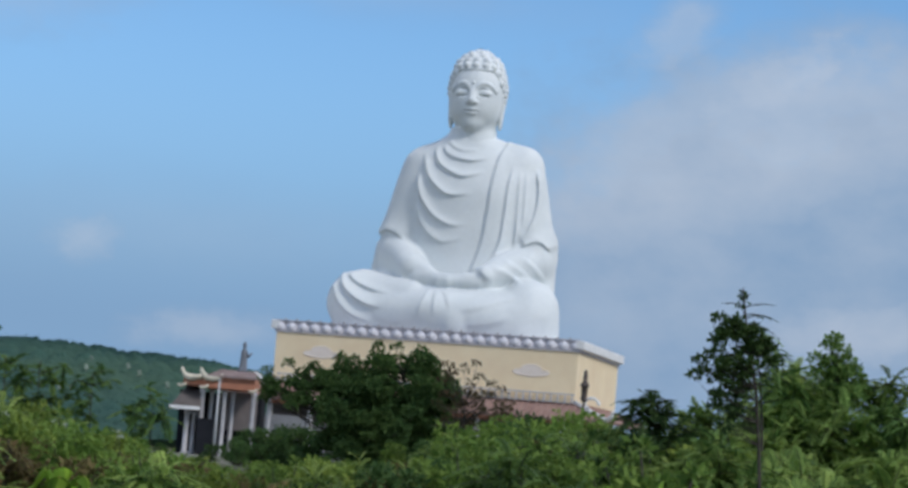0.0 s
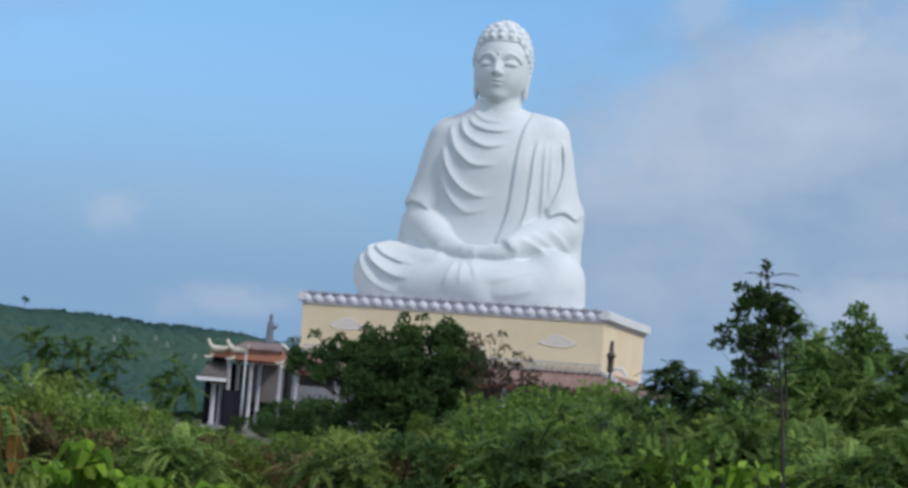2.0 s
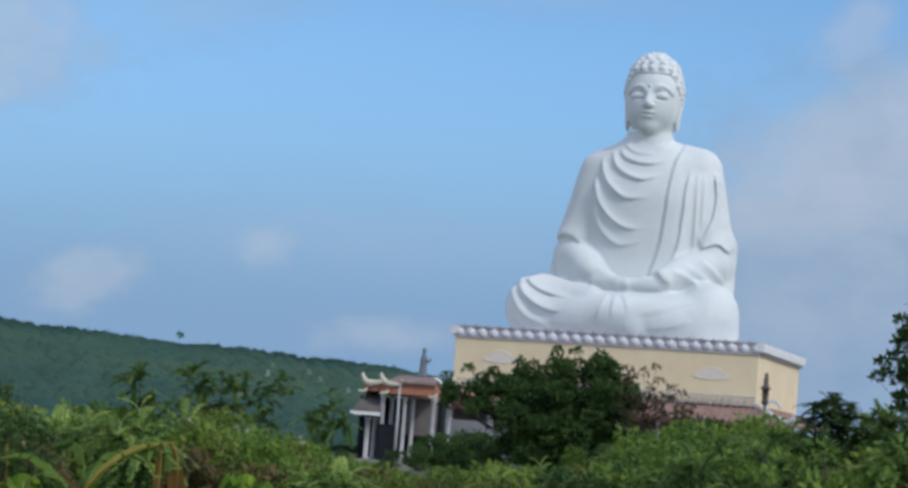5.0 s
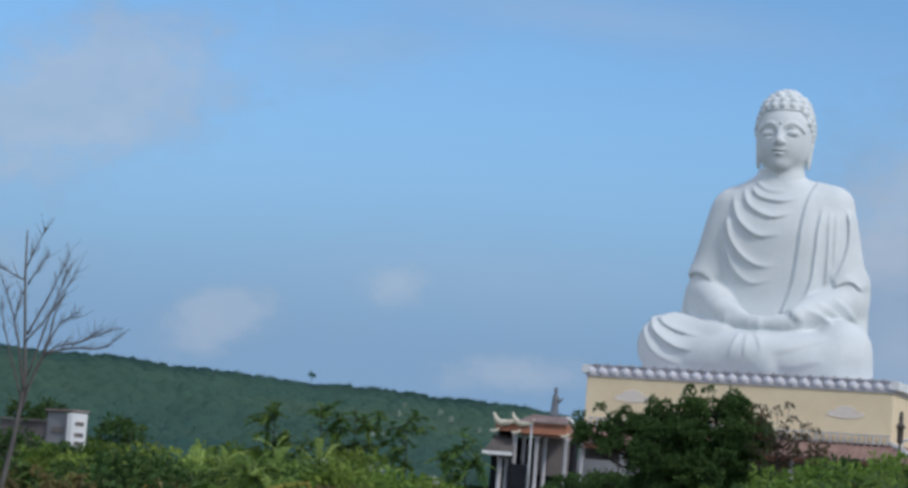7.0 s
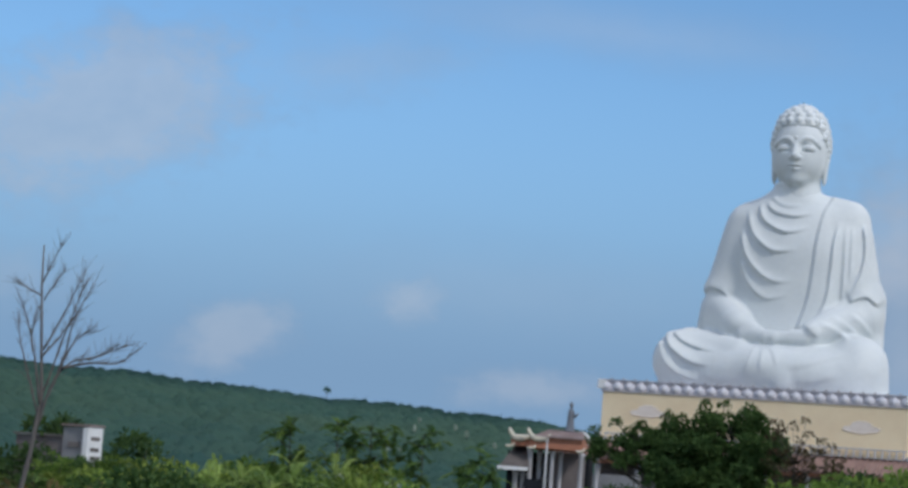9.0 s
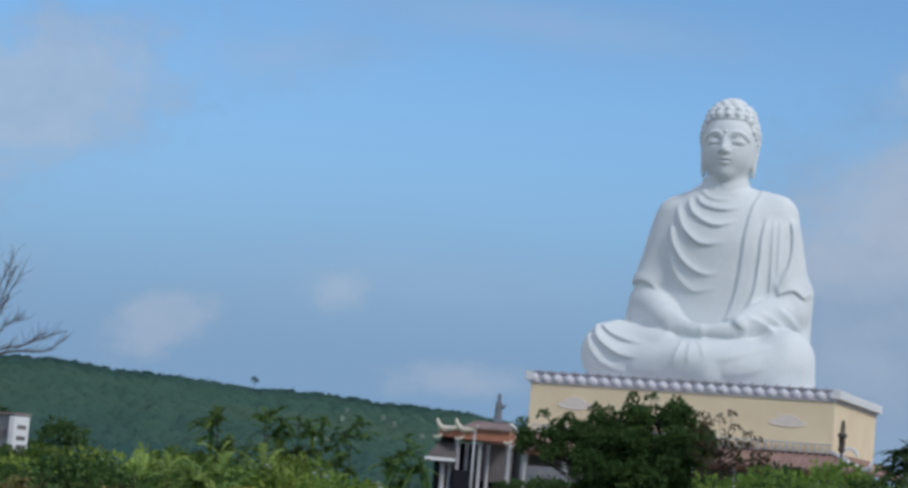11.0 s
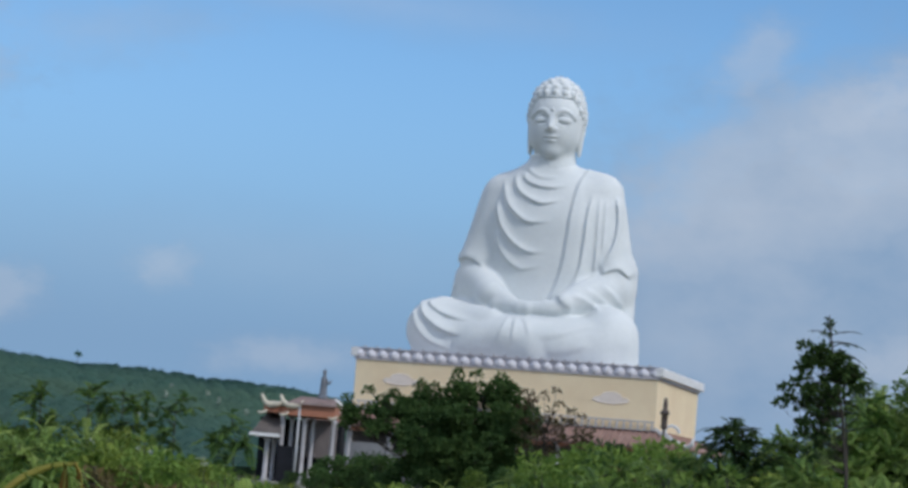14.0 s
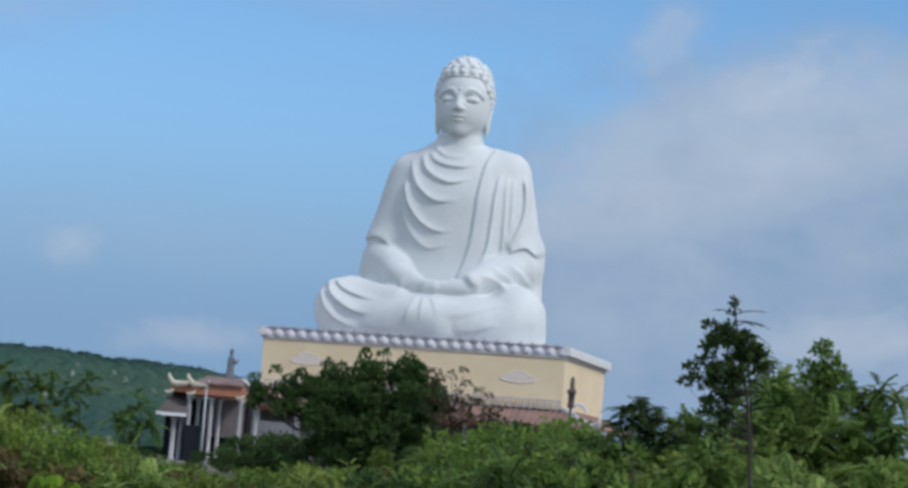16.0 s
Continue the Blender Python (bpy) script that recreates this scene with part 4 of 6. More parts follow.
# small standing statue on the roof behind
bm = lathe(bmesh.new(), [(0.62, 0), (0.62, 0.14), (0.46, 0.22), (0.42, 0.32), (0.36, 0.9), (0.34, 1.3), (0.3, 1.55), (0.12, 1.7), (0.2, 1.85), (0.21, 2.0), (0.12, 2.14), (0.02, 2.2)], sides=14)
tube(bm, [(0.22, -0.1, 1.5), (0.45, -0.2, 1.12), (0.62, -0.3, 1.2), (0.82, -0.34, 1.42)], [0.12, 0.11, 0.10, 0.06], 8)
figure = new("roof_statue", bpy.data.meshes.new("roof_statue"))
bm.to_mesh(figure.data)
bm.free()
figure.data.materials.append(STONE)
figure.matrix_world = pose(-14.2, 196.6, 8.09) @ Matrix.Diagonal((0.72, 0.72, 1.05, 1))
tagged(figure, "small grey stone standing statue on the pavilion roof", "statue")

# flagpole and lamp post
flagpole = thing("flagpole", "pale painted steel flagpole on a concrete foot", "flagpole", (-15.42, 191.0, float(ground_height(-15.42, 191.0))))
part("pole", tube(bmesh.new(), [(0, 0, 0.2), (0, 0, 3), (0, 0, 6.1)], [0.13, 0.11, 0.08], 10), STEEL, flagpole)
part("foot", box(bmesh.new(), -0.35, 0.35, -0.35, 0.35, -0.1, 0.22, 0.03), CONCRETE, flagpole)
part("cap", lathe(bmesh.new(), [(0.02, 6.05), (0.12, 6.12), (0.13, 6.2), (0.02, 6.3)], sides=10), STEEL, flagpole)
lamp = thing("lamp_post", "slender dark bronze lantern post before the gallery", "lamp post", (12.35, 204.0, 0.85))
part("post", tube(bmesh.new(), [(0, 0, -0.1), (0, 0, 4), (0, 0, 7.4)], [0.2, 0.13, 0.1], 10), BRONZE, lamp)
part("lantern", lathe(bmesh.new(), [(0.08, 7.3), (0.3, 7.5), (0.24, 7.7), (0.26, 8.5), (0.42, 8.6), (0.3, 8.8), (0.16, 9.0), (0.2, 9.3), (0.14, 9.5), (0.17, 9.7), (0.02, 9.9)], sides=10), BRONZE, lamp)

# low whitewashed wall half hidden in the thicket
low_wall = thing("garden_wall", "low whitewashed garden wall half hidden in bushes", "wall", (-18.6, 110, float(ground_height(-18.6, 110))), -4)
part("wall", box(bmesh.new(), -0.95, 1.3, -0.1, 0.1, -0.1, 1.85, 0.02), WHITE, low_wall)
part("coping", box(bmesh.new(), -1.0, 1.35, -0.16, 0.16, 1.855, 1.95, 0.02), CONCRETE, low_wall)

# small house far to the side, with a lower wing
house = thing("house", "small weathered concrete house with a whitewashed end and low wing", "house", (-34.50, 131.0, float(ground_height(-34.50, 131.0)) + 0.04), -20.0)
part("wall", box(bmesh.new(), -1.0, 0.45, -0.75, 0.40, -0.2, 3.75, 0.02), GREYWALL, house, "grey plastered wall")
part("end_wall", box(bmesh.new(), 0.455, 0.66, -0.80, 0.45, -0.2, 3.8, 0.02), WHITE, house, "whitewashed end wall")
part("corner_pier", box(bmesh.new(), 0.40, 0.71, -1.00, -0.805, -0.2, 3.75, 0.02), WHITE, house, "whitewashed corner pier")
part("roof", slab([(-1.1, -0.85, 3.90), (0.74, -1.02, 3.93), (0.74, 0.50, 3.93), (-1.1, 0.50, 3.90)], 0.09), ASHTILE, house, "flat roof slab")
# the shade inside the doorway is a near-black panel on the wall
part("door", box(bmesh.new(), -0.75, -0.05, -0.81, -0.755, 0.0, 2.0, 0.01), INNERDARK, house, "near-black panel standing for the shaded doorway")
part("shutter", box(bmesh.new(), -0.62, 0.1, -0.82, -0.755, 2.72, 3.0, 0.01), GREYTILE, house, "dark window shutter")
for zz in (3.12, 2.55, 2.1):
    part("vent", box(bmesh.new(), 0.665, 0.69, -0.62, 0.15, zz, zz + 0.2, 0.01), GREYTILE, house, "dark slot in the end wall")
part("wing_wall", box(bmesh.new(), -4.1, -1.01, -0.55, 0.75, -0.2, 3.2, 0.02), BROWNWALL, house, "dull brown plastered wing")
part("wing_roof", slab([(-4.2, -0.7, 3.32), (-1.02, -0.7, 3.32), (-1.02, 0.85, 3.36), (-4.2, 0.85, 3.36)], 0.1), GREYTILE, house)


# ---- plants ----
rng = np.random.default_rng(5)


def fast_mesh(name, verts, quads, mat):
    me = bpy.data.meshes.new(name)
    me.vertices.add(len(verts))
    me.vertices.foreach_set("co", np.asarray(verts, np.float32).ravel())
    me.loops.add(len(quads) * 4)
    me.loops.foreach_set("vertex_index", np.asarray(quads, np.int32).ravel())
    me.polygons.add(len(quads))
    me.polygons.foreach_set("loop_start", np.arange(0, len(quads) * 4, 4, dtype=np.int32))
    me.materials.append(mat)
    me.update(calc_edges=True)
    me.validate()
    return me


def unit(v):
    return v / np.maximum(np.linalg.norm(v, axis=-1, keepdims=True), 1e-9)


def leaf_quads(at, way, length, width, lie=0.0):
    """Pointed folded leaves: base, two sides, tip."""
    n = len(at)
    way = unit(way)
    side = unit(np.cross(way, rng.normal(size=(n, 3)) + np.array((0, 0, lie))))
    up = np.cross(side, way)
    ln, wd = np.broadcast_to(length, n)[:, None], np.broadcast_to(width, n)[:, None]
    mid = at + way * ln * 0.45 - up * wd * 0.25
    v = np.stack([at, mid + side * wd * 0.5, at + way * ln - up * wd * 0.4, mid - side * wd * 0.5], 1).reshape(-1, 3)
    return v, np.arange(4 * n).reshape(n, 4)


def clump_leaves(clumps, per, length, spread=1.0):
    """Leaves on the shells of many small clumps (x, y, z, radius)."""
    c = np.array(clumps, float)
    share = np.maximum(1, (per * (c[:, 3] / c[:, 3].mean()) ** 2).astype(int))
    k = np.repeat(np.arange(len(c)), share)
    d = unit(rng.normal(size=(len(k), 3)))
    d[:, 2] = np.where(d[:, 2] < -0.3, -d[:, 2], d[:, 2])
    r = c[k, 3] * rng.uniform(0.55, 1.0, len(k)) ** 0.6
    wob = 1 + 0.35 * np.sin(d[:, 0] * 5 + k) * np.sin(d[:, 2] * 4 + 2 * k)
    at = c[k, :3] + d * (r * wob)[:, None] * np.array((1, 1, 0.8)) * spread
    way = d + rng.normal(size=d.shape) * 0.6 + np.array((0, 0, -0.25))
    ln = length * rng.uniform(0.6, 1.3, len(k))
    return leaf_quads(at, way, ln, ln * 0.5)


def limbs_mesh(name, paths, mat):
    bm = bmesh.new()
    for pts, r0, r1 in paths:
        n = len(pts)
        tube(bm, pts, [r0 + (r1 - r0) * i / (n - 1) for i in range(n)], 7)
    me = bpy.data.meshes.new(name)
    bm.to_mesh(me)
    bm.free()
    me.materials.append(mat)
    return me


def bow(a, b, sag=0.15, n=5):
    a, b = np.array(a, float), np.array(b, float)
    off = rng.normal(size=3) * sag * np.linalg.norm(b - a) * 0.4
    return [tuple(a + (b - a) * s + off * math.sin(math.pi * s)) for s in np.linspace(0, 1, n)]


def leafy_tree(name, label, at, trunk, clumps, per, length, mat, bark=BARK, r0=0.15, category="tree", group="", twigs=True, twig=0.16):
    """trunk: points from the foot; clumps: (x, y, z, r); all relative to at."""
    t = thing(name, label, category, at, group=group)
    paths = [(trunk, r0, r0 * 0.35)]
    spine = np.concatenate([np.linspace(a, b, 6) for a, b in zip(np.array(trunk, float), np.array(trunk, float)[1:])])
    if twigs:
        for c in clumps:
            p = np.array(c[:3])
            low = spine[spine[:, 2] <= max(p[2] - 0.35 * np.hypot(p[0] - spine[-1, 0], p[1]) - 0.1, spine[0, 2] + 1e-3)]
            a = low[np.argmin(np.linalg.norm(low - p, axis=1))]
            paths.append((bow(a, p), r0 * twig, r0 * 0.08))
    part("trunk", limbs_mesh("trunk", paths, bark), bark, t)
    v, q = clump_leaves(clumps, per, length)
    part("crown", fast_mesh("crown", v, q, mat), mat, t)
    return t


def around(centres, n, spread, r_lo, r_hi):
    """More, smaller clumps scattered round rough centres (x, y, z, r)."""
    out = []
    for x, y, z, r in centres:
        for _ in range(n):
            d = unit(rng.normal(size=3)) * r * spread * rng.uniform(0.2, 1)
            out.append((x + d[0], y + d[1], z + d[2] * 0.8, r * rng.uniform(r_lo, r_hi)))
    return out


# far woods on the hill: a lumpy canopy of many crowns, ragged with leaf sprays
def woods(n, sprays):
    cell = 1.0
    xs, ys = np.arange(-265, 95, cell), np.arange(280, 740, cell)
    top = np.full((len(ys), len(xs)), -2.0)
    cx_, cy_ = rng.uniform(-262, 92, n), rng.uniform(284, 736, n)
    r, h = rng.uniform(1.3, 3.0, n), rng.uniform(1.6, 3.4, n)
    for x, y, rad, hi in zip(cx_, cy_, r, h):
        i0, i1 = np.searchsorted(xs, (x - rad, x + rad))
        j0, j1 = np.searchsorted(ys, (y - rad, y + rad))
        q = ((xs[None, i0:i1] - x) ** 2 + (ys[j0:j1, None] - y) ** 2) / rad ** 2
        top[j0:j1, i0:i1] = np.maximum(top[j0:j1, i0:i1], hi * np.sqrt(np.clip(1 - q, 0, 1)) - 2.0 * (q > 1))
    X, Y = np.meshgrid(xs, ys)
    Z = ground_height(X, Y) + np.maximum(top, 1.0) + rng.normal(size=X.shape) * 0.12
    idx = np.arange(X.size).reshape(X.shape)
    seen = (np.abs(X / Y) < 0.36) & (ground_height(X, Y) > 2.0)
    keep = seen[:-1, :-1]
    quads = np.stack([idx[:-1, :-1], idx[:-1, 1:], idx[1:, 1:], idx[1:, :-1]], -1)[keep]
    verts = np.stack([X, Y, Z], -1).reshape(-1, 3)
    used, flat = np.unique(quads, return_inverse=True)
    verts, quads = verts[used], flat.reshape(-1, 4)
    pick = rng.integers(0, len(verts), sprays)
    at = verts[pick] + rng.normal(size=(sprays, 3)) * np.array((0.6, 0.6, 0.25))
    ln = rng.uniform(0.2, 0.45, sprays)
    v, q = leaf_quads(at, rng.normal(size=(sprays, 3)) * np.array((0.8, 0.8, 0.6)) + np.array((0, 0, 0.2)), ln, ln * 0.8, 1.6)
    return np.concatenate([verts, v]), np.concatenate([quads, q + len(verts)])


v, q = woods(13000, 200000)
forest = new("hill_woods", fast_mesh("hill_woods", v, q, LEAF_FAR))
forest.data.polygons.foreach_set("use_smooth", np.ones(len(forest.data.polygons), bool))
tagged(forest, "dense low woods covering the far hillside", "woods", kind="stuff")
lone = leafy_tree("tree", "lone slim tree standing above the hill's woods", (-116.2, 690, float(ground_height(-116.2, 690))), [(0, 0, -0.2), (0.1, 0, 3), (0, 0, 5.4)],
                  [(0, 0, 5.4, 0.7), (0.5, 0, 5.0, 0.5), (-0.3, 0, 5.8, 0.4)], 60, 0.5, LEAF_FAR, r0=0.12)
for x, z in ((-52.4, 15.1), (-46.6, 14.4), (-44.8, 13.5), (-40.3, 12.0), (-55.1, 10.3), (-53.0, 13.8), (-57.0, 10.4)):
    # each stands where its crown just clears the woods
    y = next(v for v in range(300, 700, 4) if float(ground_height(x * v / 400, v)) + 3.4 > EYE + (z - EYE) * v / 400)
    top = EYE + (z - EYE) * y / 400
    x, g0 = x * y / 400, float(ground_height(x * y / 400, y))
    leafy_tree("blossoming_tree", "small pale-blossomed tree on the wooded slope", (x, y, g0), [(0, 0, -0.2), (0.05, 0, (top - g0) * 0.6), (0, 0, top - g0 - 0.2)],
               [(0, -0.6, top - g0, 0.28), (0.2, -0.6, top - g0 - 0.4, 0.25), (-0.1, -0.7, top - g0 - 0.7, 0.2)], 26, 0.26, BLOSSOM, r0=0.1, group="blossoming trees on the hill")

# the big dark tree before the pedestal
dark = around([(-10.3, 0, 6.1, 0.95), (-8.6, 0, 6.4, 1.2), (-7.0, 0, 6.9, 1.3), (-5.2, 0, 7.3, 1.3), (-3.2, 0, 7.9, 1.5), (-1.2, 0, 8.2, 1.5), (0.6, 0, 7.2, 1.4), (1.6, 0, 6.4, 1.0),
               (-8.4, -1, 5.5, 0.8), (-6.4, -1, 5.2, 1.3), (-4.2, -1, 5.6, 1.8), (-1.8, -1, 5.6, 1.8), (0.4, -1, 5.2, 1.6), (-5.9, -1, 3.0, 1.2), (-4.6, -1.5, 3.2, 1.9), (-2.4, -1, 3.2, 1.8), (-0.2, -1, 3.4, 1.7), (-4.8, -2, 2.0, 1.5), (-2.6, -2, 2.0, 1.5), (1.6, -1, 3.3, 1.3), (-5.4, -2, 4.2, 1.7), (-3.2, -2, 4.4, 1.8), (-1.0, -2, 4.4, 1.7), (-3.0, -2, 6.6, 1.3), (-0.6, -2, 6.6, 1.3), (-5.4, -1, 6.4, 1.2), (-4.4, -2.4, 3.2, 1.4), (-2.2, -2.4, 3.0, 1.4)], 13, 1.0, 0.3, 0.52)
dark += [(-10.6, 0, 6.6, 0.5), (-5.7, 0, 8.2, 0.45), (-3.6, 0, 9.1, 0.4), (-7.7, 0, 7.6, 0.45), (-8.4, 0, 7.5, 0.4), (-5.0, 0, 8.6, 0.35), (-2.3, 0, 9.6, 0.4), (-0.6, 0, 9.5, 0.45), (0.2, 0, 8.8, 0.4),
         (-5.85, 0, 8.6, 0.42), (-4.3, 0, 8.2, 0.45), (-3.5, 0, 9.6, 0.36), (-9.3, 0, 8.0, 0.36), (-7.6, 0, 7.9, 0.4), (-10.7, 0, 7.35, 0.36), (-2.0, 0, 8.8, 0.45), (-0.1, 0, 9.0, 0.4)]
leafy_tree("tree", "broad dark-leaved tree before the pedestal", (0, 170, 0.85), [(-3, 0, -0.1), (-3.1, 0, 1.5), (-3.0, 0, 3), (-2.6, 0, 5), (-2.4, 0, 7)], [(x, y, z - 0.85, r) for x, y, z, r in dark], 210, 0.26, LEAF_DARK, r0=0.35, twig=0.11)

# sparse rusty-leaved tree at its side
rust = [(rng.uniform(0.6, 5.3), rng.normal() * 0.6, 0, rng.uniform(0.18, 0.36)) for _ in range(64)]
rust = [(x, y, rng.uniform(4.6, 8.6 - 0.45 * (x - 0.6)), r) for x, y, _, r in rust] + [(1.1, 0, 8.5, 0.36), (2.2, 0, 8.4, 0.34), (3.0, 0, 8.8, 0.3), (3.25, 0, 7.9, 0.34), (4.1, 0, 7.5, 0.34), (4.7, 0, 7.2, 0.3)]
leafy_tree("tree", "sparse rusty-leaved tree beside the dark one", (0, 166, 0.85), [(2.6, 0, -0.1), (2.6, 0, 1.8), (2.5, 0, 3.4), (2.4, 0, 5.2)], [(x, y, z - 0.85, r) for x, y, z, r in rust], 24, 0.24, LEAF_RUST, r0=0.16)


# feathery trees and shrubs: arching fronds with paired leaflets
def frond_set(roots, ways, lengths, droop, pairs, leaflet):
    vs, qs, n0, stems = [], [], 0, []
    for root, way, ln in zip(roots, ways, lengths):
        root, way = np.array(root, float), unit(np.array(way, float))
        s = np.linspace(0, 1, pairs)
        mid = root + way * (ln * s)[:, None] + np.array((0, 0, -1)) * (droop * ln * s ** 2)[:, None]
        tang = unit(np.gradient(mid, axis=0))
        side = unit(np.cross(tang, np.array((0.05, 0.1, 1))))
        seg = ln / pairs
        size = leaflet * np.sin(np.pi * (0.12 + 0.82 * s)) ** 0.7 * rng.uniform(0.8, 1.2, pairs)
        # leaflets share the midrib, so each frond is one piece
        row = [mid]
        for sg in (-1, 1):
            w = (side * sg * 0.9 + tang * 0.5 + np.array((0, 0, -0.22)) + rng.normal(size=tang.shape) * 0.10) * size[:, None]
            row += [mid + w, mid + w + tang * seg * 0.45]
        vs.append(np.concatenate(row))
        k = np.arange(pairs - 1)
        for a, b in ((1, 2), (3, 4)):
            qs.append(n0 + np.stack([k, a * pairs + k, b * pairs + k, k + 1], 1))
        n0 += 5 * pairs
        stems.append(([tuple(p) for p in mid[:: max(1, pairs // 4)]], 0.012, 0.005))
    return np.concatenate(vs), np.concatenate(qs), stems


def feathery(name, label, at, trunk, heads, per, length, mat, r0=0.06, category="tree", group="", leaflet=0.13, droop=0.5, bark=BARK, core=None, rise=0.45):
    """A slender plant whose fronds spring from heads (x, y, z, reach) along its stems."""
    t = thing(name, label, category, at, group=group)
    roots, ways, lens = [], [], []
    paths = [(trunk, r0, r0 * 0.3)]
    spine = np.concatenate([np.linspace(a, b, 6) for a, b in zip(np.array(trunk, float), np.array(trunk, float)[1:])])
    for x, y, z, reach in heads:
        p = np.array((x, y, z))
        low = spine[spine[:, 2] <= z]
        a = low[np.argmin(np.linalg.norm(low - p, axis=1))] if len(low) else spine[0]
        if np.linalg.norm(a - p) > 0.05:
            paths.append((bow(a, p), r0 * 0.45, r0 * 0.15))
        for _ in range(per):
            d = unit(rng.normal(size=3) * np.array((1, 1, 0.5)) + np.array((0, 0, rise)))
            roots.append(p + rng.normal(size=3) * 0.08 * reach), ways.append(d), lens.append(length * reach * rng.uniform(0.7, 1.25))
    v, q, stems = frond_set(roots, ways, lens, droop, 16, leaflet)
    part("stem", limbs_mesh("stem", paths + stems[::3], bark), bark, t)
    part("fronds", fast_mesh("fronds", v, q, mat), mat, t)
    # inner leaves; a dark core colour stands in for shade in the hollows
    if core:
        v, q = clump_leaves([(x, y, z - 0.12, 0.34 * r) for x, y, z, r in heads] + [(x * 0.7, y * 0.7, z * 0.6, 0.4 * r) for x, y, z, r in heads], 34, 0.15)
        part("inner_foliage", fast_mesh("inner_foliage", v, q, core), core, t, "inner leaves between the fronds")
    return t


g60 = float(ground_height(8, 60))
# tall slender tree with a dark crown
crown = around([(-0.75, 0, 5.45, 0.34), (-1.05, 0, 5.2, 0.38), (-0.5, 0, 5.3, 0.42), (-0.15, 0, 5.2, 0.38), (-1.25, 0, 4.85, 0.32), (-0.8, 0, 4.85, 0.42), (-0.35, 0, 4.8, 0.42), (0.0, 0, 4.8, 0.34), (-1.35, 0, 4.45, 0.22), (-0.95, 0, 4.4, 0.32), (-0.45, 0, 4.3, 0.32), (-0.1, 0, 4.4, 0.28), (-0.6, 0, 3.9, 0.3), (-0.35, 0, 3.6, 0.26), (-0.75, 0, 4.2, 0.34), (-0.25, 0, 4.05, 0.32), (-1.0, 0, 4.0, 0.26), (-0.4, 0, 4.6, 0.36), (-1.55, 0, 4.7, 0.2), (-0.85, 0, 3.75, 0.3), (-0.55, 0, 3.45, 0.28), (-0.75, 0, 3.2, 0.25)], 6, 1.25, 0.22, 0.38)
crown = [(x * 0.8 + 0.06, y, z - 0.03, r * 0.86) for x, y, z, r in crown]
crown += [(-0.32, 0, 6.3, 0.07), (-0.25, 0, 6.15, 0.07), (-0.36, 0, 6.0, 0.08), (-1.3, 0, 4.3, 0.14), (-0.8, 0, 3.6, 0.12)]
crown += [(x + rng.normal() * 0.14, rng.normal() * 0.15, z + rng.normal() * 0.12, 0.15) for x, z in ((-0.85, 5.5), (-0.6, 5.55), (-0.4, 5.5), (-0.05, 5.5), (0.15, 5.35), (0.35, 5.15), (0.3, 4.9), (0.1, 5.1), (0.45, 4.7)) for _ in range(2)]
g46, S = float(ground_height(6, 46)), 46 / 60
nearer = lambda pts: [(x * S, y * S, (z + g60 - EYE) * S + EYE - g46, *[r * S for r in more]) for x, y, z, *more in pts]
slender = leafy_tree("tree", "tall slender tree with a sparse dark crown", (7.45 * S, 46, g46), [(0.45, 0, -0.1)] + nearer([(0.45, 0, 1.4), (0.33, 0, 2.8), (0.17, 0, 4.1), (-0.13, 0, 5.4), (-0.3, 0, 6.45)]), nearer(crown), 27, 0.1, LEAF_DARK, r0=0.039)
roots = [(-0.26 + 0.16 * (6 - z), 0.02 * k, z) for k, z in enumerate((5.72, 5.45, 5.6, 5.3, 5.4, 5.15, 5.1, 5.8, 5.0, 4.8, 4.6, 5.5, 4.95, 4.9, 4.7, 4.4, 4.2))]
v, q, stems = frond_set(nearer(roots), [(1, rng.normal() * 0.5, rng.uniform(-0.1, 0.7)) for k in range(len(roots))], rng.uniform(0.4, 0.88, len(roots)), 0.55, 16, 0.065)
v2, q2, stems2 = frond_set(nearer([(-0.27, 0, z) for z in (6.02, 5.98, 5.82, 5.7, 6.2, 6.3, 6.12)]), [(-1, 0.2, 0.42), (1, -0.1, 0.5), (1, 0.3, 0.28), (-1, 0.5, 0.3), (0.7, 0.4, 0.9), (-0.6, -0.3, 0.9), (0.2, 0.8, 0.6)], (0.42, 0.66, 0.62, 0.38, 0.23, 0.17, 0.3), 0.32, 16, 0.058)
part("fronds", fast_mesh("fronds", np.concatenate([v, v2]), np.concatenate([q, q2 + len(v)]), LEAF_DARK), LEAF_DARK, slender)
stems += stems2
part("frond_stem", limbs_mesh("frond_stem", stems, BARK), BARK, slender)
feathery("tree", "thin tree with long drooping feathery fronds", (7.75, 60.6, g60), [(0.3, 0, -0.1), (0.25, 0, 2), (0.1, 0, 3.8), (-0.1, 0, 5.3)],
         [(-0.1, 0, 5.3, 0.9), (0.15, 0, 5.0, 1.0), (0.3, 0, 4.6, 1.1), (0.35, 0, 4.2, 1.1), (0.6, 0, 4.4, 1.0), (0.8, 0, 4.0, 1.0)], 11, 0.72, LEAF_DEEP, r0=0.05)
